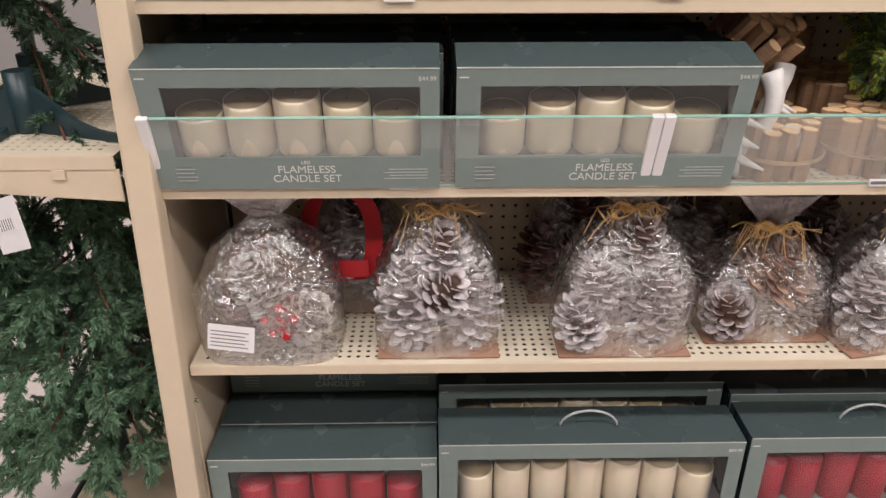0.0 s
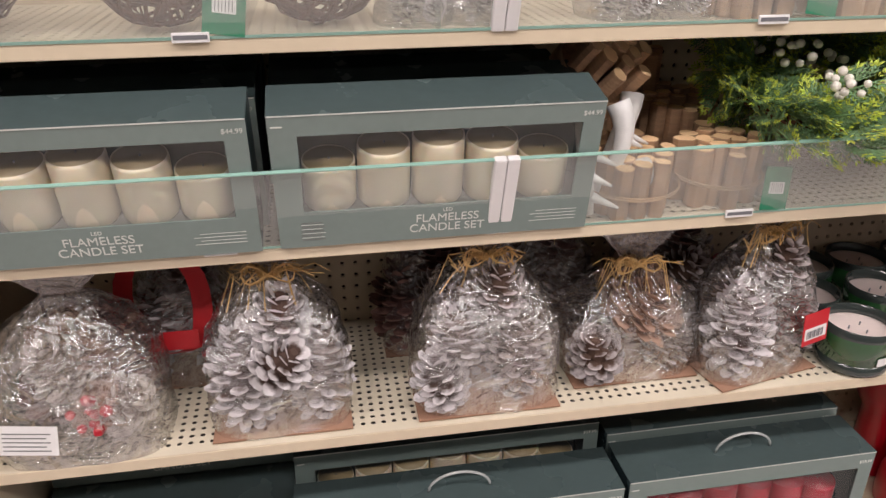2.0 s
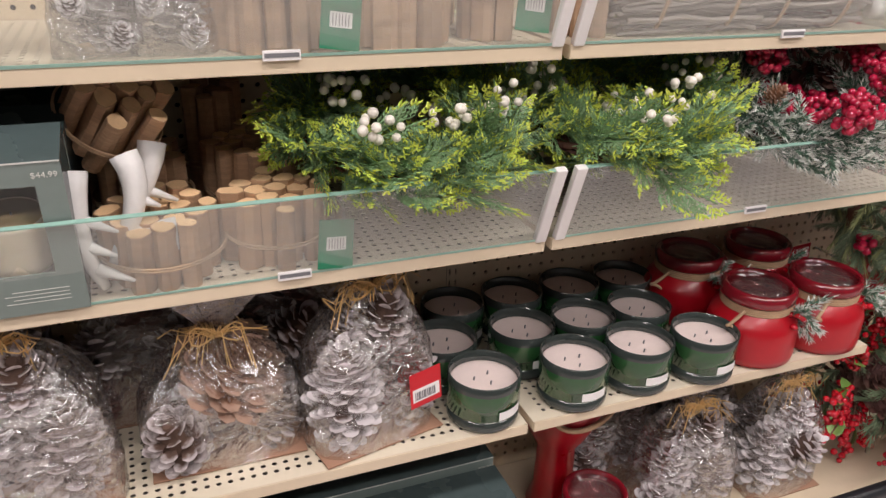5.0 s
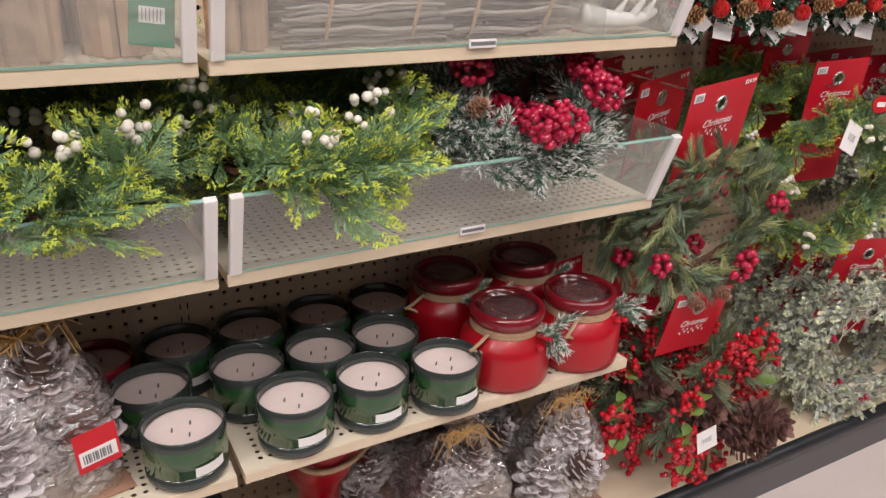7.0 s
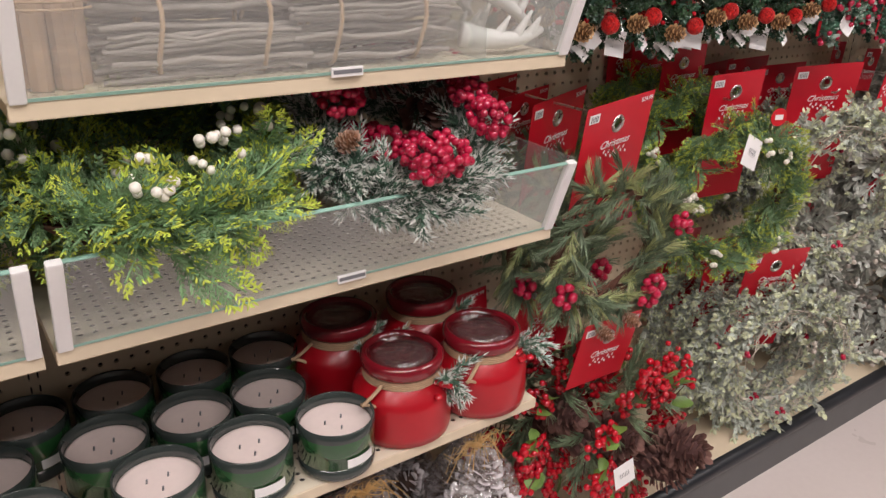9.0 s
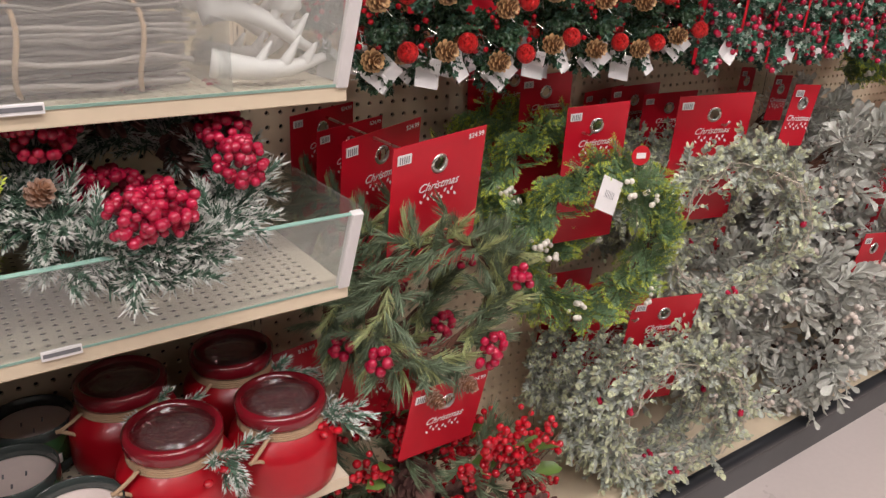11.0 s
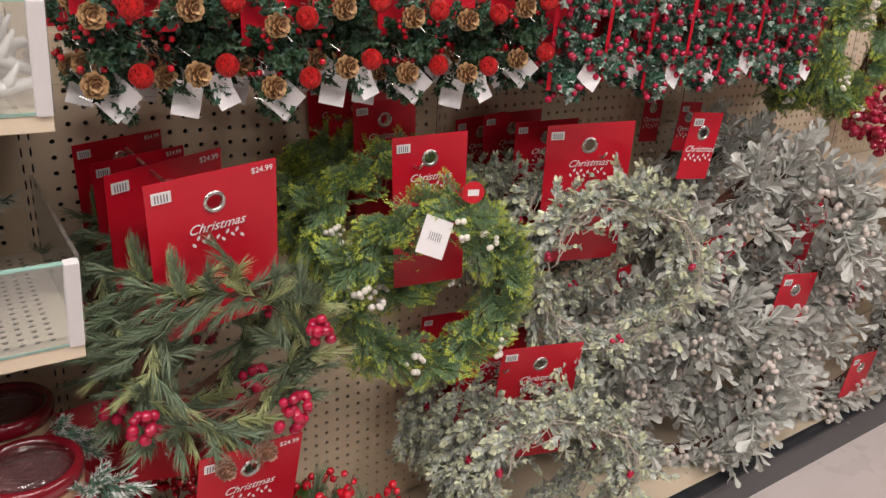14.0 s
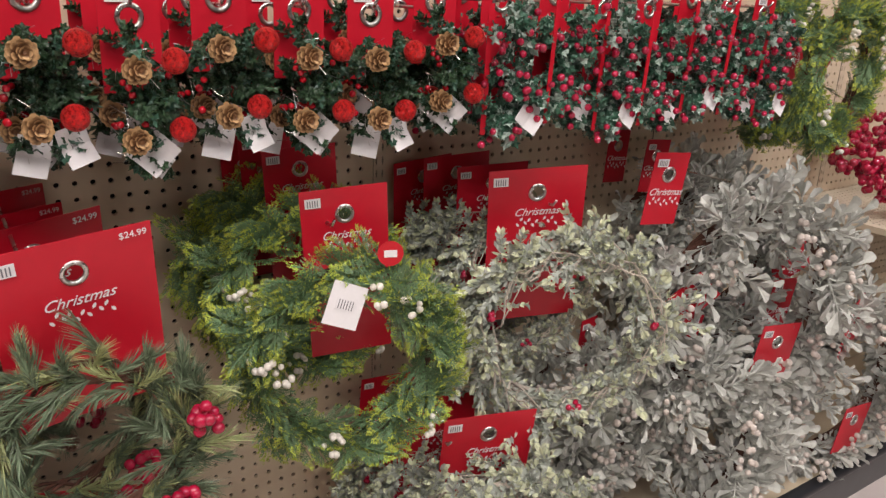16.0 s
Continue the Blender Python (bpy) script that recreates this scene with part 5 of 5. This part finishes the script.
# berry and cone swags low on the board
def swag(m, seed):
    r = np.random.default_rng(seed)
    e = empty("berry_swag", m, "red berry swag with dark pine cones and green leaves", "swag", "berry swags")
    a = r.uniform(0, 6.28, 26)
    P = np.stack([0.13 * np.cos(a), r.uniform(-0.04, 0.02, 26), 0.15 * np.sin(a)], -1)
    W = P + r.normal(0, 0.08, (26, 3))
    tagged(part("greenery", sprigs("pine", P * 0.6, W, r.uniform(0.7, 1.0, 26), r), [PINE, PINE], e), kind="stuff")
    for i in range(22):
        aa = i / 22 * 2 * PI + r.normal(0, 0.12)
        p0 = np.array([0.06 * math.cos(aa), -0.05, 0.06 * math.sin(aa)])
        p1 = np.array([r.uniform(0.16, 0.23) * math.cos(aa), -0.06 - r.uniform(0, 0.05), r.uniform(0.17, 0.25) * math.sin(aa)])
        o, st = MB(), MB()
        nb = 22
        t = r.uniform(0.2, 1.0, nb)[:, None]
        Q = p0 + (p1 - p0) * t + r.normal(0, 0.008, (nb, 3))
        o.many(BERRY_BALL, frames(Q, r.normal(0, 1, (nb, 3)), r.uniform(0, 6, nb), r.uniform(0.0055, 0.0085, nb)))
        tagged(part("berry_spray", o, BERRY, e, smooth=True), kind="stuff")
        tube([p0, (p0 + p1) / 2 + [0, -0.01, 0], p1], 0.0016, 4, st)
        part("stem", st, VINE, e)
    V, F = leaf(0.055, 0.032, 0.15, 0.2)
    for i in range(16):
        aa = r.uniform(0, 6.28)
        o = MB(); put(o, V, F, (0.12 * math.cos(aa), -0.07, 0.13 * math.sin(aa)), (math.cos(aa), -0.5, math.sin(aa)), r.uniform(-0.8, 0.8), r.uniform(0.7, 1.15))
        part("leaf", o, LEAFGREEN, e, "fresh green leaf", True)
    for k, (x, z) in enumerate(((0.055, -0.02), (0.03, -0.10), (-0.01, -0.06))):
        part("pinecone", cone_mesh("med", k % 2, CONE_DARK), CONE_DARK, e, "dark brown pine cone", m=pose(x, -0.10, z, 70, 20 * k - 10, 40 * k))
    hang_card(e, 0.165, 0.155, pose(-0.095, 0.0, 0.255, 4, 3, -6), "$24.99")
    return e


sw = swag(pose(2.15, 1.19, 0.345, 6, 0, 8), 211)
copy_thing(sw, pose(2.06, 1.29, 0.36, 3, 10, 4))
copy_thing(sw, pose(1.99, 1.38, 0.37, 0, -12, 0))
hook(2.07, 0.575, 1.19)
hang_tag("hang_tag", 2.04, 1.055, 0.36, 0.055, 0.05, PAPER, "white paper tag hanging from the berry swag", 0, -8)


# ---- top row: candle-ring picks, holly picks ----
def pick(kind, seed):
    r = np.random.default_rng(seed)
    e = empty(kind + "_garland", pose(0, 0, 0), {"cone": "glittered leaf garland with gilded cones and red glitter balls", "holly": "frosted holly garland thick with small red berries"}[kind], "garland", kind + " garlands")
    hang_card(e, 0.068, 0.13 if kind == "cone" else 0.2, pose(0, 0.015, 0.085 if kind == "cone" else 0.11), text=False)
    n = 34
    P = np.stack([r.normal(0, 0.011 if kind == "cone" else 0.018, n), r.uniform(-0.03, 0.01, n), r.uniform(-0.066 if kind == "cone" else -0.08, 0.055 if kind == "cone" else 0.09, n)], -1)
    W = np.stack([r.normal(0, 0.7 if kind == "cone" else 1, n), -np.abs(r.normal(0, 0.6, n)), r.normal(-0.3, 0.7, n)], -1)
    tagged(part("leaves", sprigs("holly", P, W, (r.uniform(0.36, 0.62, n) if kind == "cone" else r.uniform(0.45, 0.72, n)), r), [TINSEL, HOLLY] if kind == "cone" else SPRIG_MATS["holly"], e), kind="stuff")
    if kind == "cone":
        for z in (0.034, -0.043):
            part("pinecone", cone_mesh("small", 0, CONE_GOLD), CONE_GOLD, e, "gilded small pine cone", m=pose(-0.022 + r.normal(0, 0.004), -0.040, z, 82, r.uniform(-20, 20), 0))
            part("glitter_ball", ball(0.0148, 16, 12), GLITTER, e, "red glitter ball", True, m=pose(0.027 + r.normal(0, 0.004), -0.058, z + 0.012))
        tagged(part("berry_sprig", berry_cluster(14, 0.05, 0.0045, r), BERRY, e, smooth=True, m=pose(0, -0.02, -0.01)), kind="stuff")
        o = MB()
        for i in range(60):
            p = np.array([r.normal(0, 0.025), r.uniform(-0.045, -0.01), r.uniform(-0.08, 0.055)])
            d = r.normal(0, 1, 3) * 0.014
            o.add([p, p + d, p + d + [0.0008, 0, 0.0008]], [(0, 1, 2)])
        tagged(part("tinsel", o, STEEL, e, "silver tinsel strands"), kind="stuff")
    else:
        o = MB()
        nb = 36
        Q = np.stack([r.normal(0, 0.03, nb), r.uniform(-0.055, -0.025, nb), r.uniform(-0.09, 0.10, nb)], -1)
        o.many(BERRY_BALL, frames(Q, r.normal(0, 1, (nb, 3)), r.uniform(0, 6, nb), r.uniform(0.005, 0.0068, nb)))
        tagged(part("berry_sprig", o, BERRYPINK, e, smooth=True), kind="stuff")
        part("ribbon_strip", box(-0.046, -0.03, -0.08, -0.037, -0.029, 0.11), CARD, e, "red ribbon strip")
    for k in range(2 if kind == "cone" else 1):
        w_ = r.uniform(0.014, 0.022)
        tagc = MB().add([(x * w_, 0.004 * math.sin(3 * z) + 0.0006 * q, -z * 0.044) for q in (0, 1) for z in (0, 0.5, 1.0) for x in (-1, 1)], [(0, 1, 3, 2), (2, 3, 5, 4), (6, 8, 9, 7), (8, 10, 11, 9), (0, 2, 8, 6), (2, 4, 10, 8), (1, 7, 9, 3), (3, 9, 11, 5), (4, 5, 11, 10), (0, 6, 7, 1)])
        part("paper_tag", tagc, PAPER, e, "white paper tag", m=pose(0.018 - 0.03 * k, -0.035 + 0.02 * k, (-0.045, -0.058)[k], -20, r.uniform(-50, 50), r.uniform(-35, 35)))
    return e


pk = [pick("cone", 220), pick("cone", 221)]
hk = [pick("holly", 230), pick("holly", 231)]
done = set()
for i in range(7):
    for row, yy in enumerate((1.19, 1.29, 1.39)):
        m = pose(1.925 + i * 0.103, yy, 1.235 + 0.012 * math.sin(i * 2.4 + row * 1.7), 3, 0, (i * 37 + row * 17) % 13 - 6)
        s_ = pk[(i + row) % 2]
        if s_ in done:
            copy_thing(s_, m)
        else:
            s_.matrix_basis = m; done.add(s_)
    hook(1.925 + i * 0.103, 1.322, 1.19)
for i in range(7):
    for row, yy in enumerate((1.19, 1.29, 1.39)):
        m = pose(2.66 + i * 0.108, yy, 1.225 + 0.012 * math.sin(i * 1.9 + row * 2.3), 3, 0, (i * 29 + row * 11) % 15 - 7)
        s_ = hk[(i + row) % 2]
        if s_ in done:
            copy_thing(s_, m)
        else:
            s_.matrix_basis = m; done.add(s_)
    hook(2.66 + i * 0.108, 1.335, 1.19)
copy_thing(w2, pose(3.60, 1.20, 1.20, 6, 40, 10))
copy_thing(w2, pose(3.55, 1.31, 1.20, 3, 80, 6))
hook(3.55, 1.40, 1.2)
bw = empty("berry_wreath", pose(4.15, 1.30, 0.94, -60), "crimson berry wreath lying on a shelf", "wreath")
for i in range(14):
    a = i / 14 * 2 * PI
    tagged(part("berry_sprig", berry_cluster(40, 0.07, 0.011, np.random.default_rng(300 + i)), BERRYPINK, bw, smooth=True, m=pose(0.16 * math.cos(a), 0, 0.16 * math.sin(a))), kind="stuff")

# ---- wreaths lying on the middle shelf ----
c1 = wreath("cedar_wreath", pose(0.90, 1.238, S2 + 0.152, -76), "cedar", 0.135, 0.034, 190, 205, "green cedar wreath with white berries lying on the shelf",
    berries=[(a, 0.13 + 0.03 * math.sin(5 * a), 10, 0.032, 0.0066, BERRYWHITE) for a in (1.2, 1.9, 0.5, 2.7, 3.5, 4.2, 4.9, 5.6)], size=(0.5, 0.95), out_w=0.75, front=0.8, lift=0.032)
copy_thing(c1, pose(1.240, 1.238, S2 + 0.152, -76) @ pose(0, 0, 0, 0, 130, 0))
copy_thing(c1, pose(1.25, 1.34, S2 + 0.155, -66) @ pose(0, 0, 0, 0, 60, 0))
copy_thing(c1, pose(0.97, 1.35, S2 + 0.155, -66) @ pose(0, 0, 0, 0, 200, 0))
RC = lambda a, rr: (a, rr, 56, 0.033, 0.0066, BERRYPINK)
fw = wreath("frosted_wreath", pose(1.590, 1.195, S2 + 0.152, -60, 0, 0), "frost", 0.115, 0.04, 300, 240, "frosted pine wreath with clusters of crimson berries and cones",
    berries=[RC(a, q) for a, q in ((4.45, 0.11), (4.8, 0.10), (5.9, 0.12), (0.1, 0.11), (0.5, 0.13), (1.4, 0.11), (2.3, 0.10), (2.8, 0.10))], lift=0.025, cones=((1.9, 0.10, "med", CONE_DARK), (3.4, 0.12, "small", CONE_BROWN)), size=(0.6, 0.95))
copy_thing(fw, pose(1.62, 1.33, S2 + 0.125, -66) @ pose(0, 0, 0, 0, 120, 0))

# ---- end-cap at the left: shelf, trees, stands ----
e = empty("endcap_shelf", pose(0, 0, 0), "cream perforated end-cap shelf on a tapered bracket", "shelf")
part("perforated_sheet", perforated(0.50, 0.55, (0.0168, 0.0168), 0.0042, 0.0036, 0.0015, 0.016), SHELF, e, m=pose(-0.978, FRONT - 0.02, 0.942))
part("side_lip", box(-0.978, FRONT - 0.024, 0.920, -0.478, FRONT - 0.02, 0.943, 0.0015), BEIGE, e)
part("bracket", MB().add([(x, y, z) for y in (FRONT - 0.022, FRONT - 0.018) for x, z in ((-0.978, 0.92), (-0.474, 0.92), (-0.474, 0.868), (-0.978, 0.905))], [(0, 3, 2, 1), (4, 5, 6, 7), (0, 1, 5, 4), (1, 2, 6, 5), (2, 3, 7, 6), (3, 0, 4, 7)]), BEIGE, e)
part("lock_tab", box(-0.575, FRONT - 0.026, 0.905, -0.555, FRONT - 0.023, 0.921, 0.001), BEIGE, e)
e = empty("endcap_deck", pose(0, 0, 0), "cream end-cap base deck with a black bumper", "shelf", kind="structure")
part("deck", box(-0.76, FRONT + 0.06, 0, -0.478, 1.75, DECK, 0.004), BEIGE, e)
part("bumper", tube([(-0.765, y, DECK - 0.02) for y in np.linspace(FRONT + 0.06, 1.75, 8)], 0.018, 10), BUMPER, e, smooth=True)


def tree(x, y, z0, z1, R, n, seed, label):
    r = np.random.default_rng(seed)
    e = empty("christmas_tree", pose(x, y, z0), label, "tree", "artificial trees")
    H = z1 - z0
    part("trunk", tube([(0, 0, 0), (0.004, 0, H * 0.5), (0, 0, H)], (0.014, 0.011, 0.007), 8), STAND, e, "dark green pole", True)
    limbs, P, W = MB(), [], []
    for i in range(70):
        u = r.uniform(0.16, 0.98); a = r.uniform(0, 6.28)
        L = R * r.uniform(0.75, 1.08) * (0.55 + 0.45 * math.sin(PI * min(1, u + 0.15)))
        tip = np.array([L * math.cos(a), L * math.sin(a), H * u + 0.05 * r.normal() - 0.05])
        root = np.array([0, 0, H * u])
        tube([root, (root + tip) / 2 + [0, 0, 0.02], tip], 0.0025, 4, limbs)
        for k in range(n // 70):
            t = r.uniform(0.25, 1.0)
            P.append(root + (tip - root) * t + r.normal(0, 0.012, 3))
            W.append((tip - root) / L + r.normal(0, 0.75, 3) + np.array([0, 0, -0.2]))
    part("limbs", limbs, VINE, e)
    part("crown", sprigs("tree", np.array(P), np.array(W), r.uniform(0.65, 1.05, len(P)), r), SPRIG_MATS["tree"], e)
    return e


tree(-0.70, 1.37, DECK, 0.90, 0.27, 4200, 250, "dense green artificial Christmas tree beneath the end-cap shelf")
tree(-0.73, 1.42, 0.96, 1.62, 0.30, 3150, 251, "green artificial Christmas tree standing on the end-cap shelf")
tt = hang_tag("hang_tag", -0.665, 1.10, 0.875, 0.075, 0.085, PAPER, "grey-white paper tag hanging from the tree", -25, -20)


def tree_stand(m):
    e = empty("tree_stand", m, "dark green plastic tree stand with curved feet", "tree stand", "tree stands")
    for k in range(3):
        o = MB()
        xs = np.linspace(0.012, 0.19, 9)
        V = []
        for y in (-0.004, 0.004):
            V += [(x, y, 0) for x in xs] + [(x, y, 0.012 + 0.068 * math.exp(-(x / 0.085) ** 2)) for x in xs]
        n = 9
        F = []
        for i in range(n - 1):
            F += [(i, i + 1, n + i + 1, n + i), (2 * n + i + 1, 2 * n + i, 3 * n + i, 3 * n + i + 1), (n + i, n + i + 1, 3 * n + i + 1, 3 * n + i)]
        F += [(n - 1, 3 * n - 1, 4 * n - 1, 2 * n - 1)]
        part("foot", o.add(V, F), STAND, e, m=pose(0, 0, 0, 0, 0, 120 * k))
    part("collar", lathe([(0.018, 0.0), (0.022, 0.005), (0.022, 0.10), (0.016, 0.10)], 16), STAND, e, smooth=True)
    return e


ts = tree_stand(pose(-0.66, 1.23, 0.943, 0, 0, -20))
copy_thing(ts, pose(-0.70, 1.36, 0.943, 0, 0, 35))
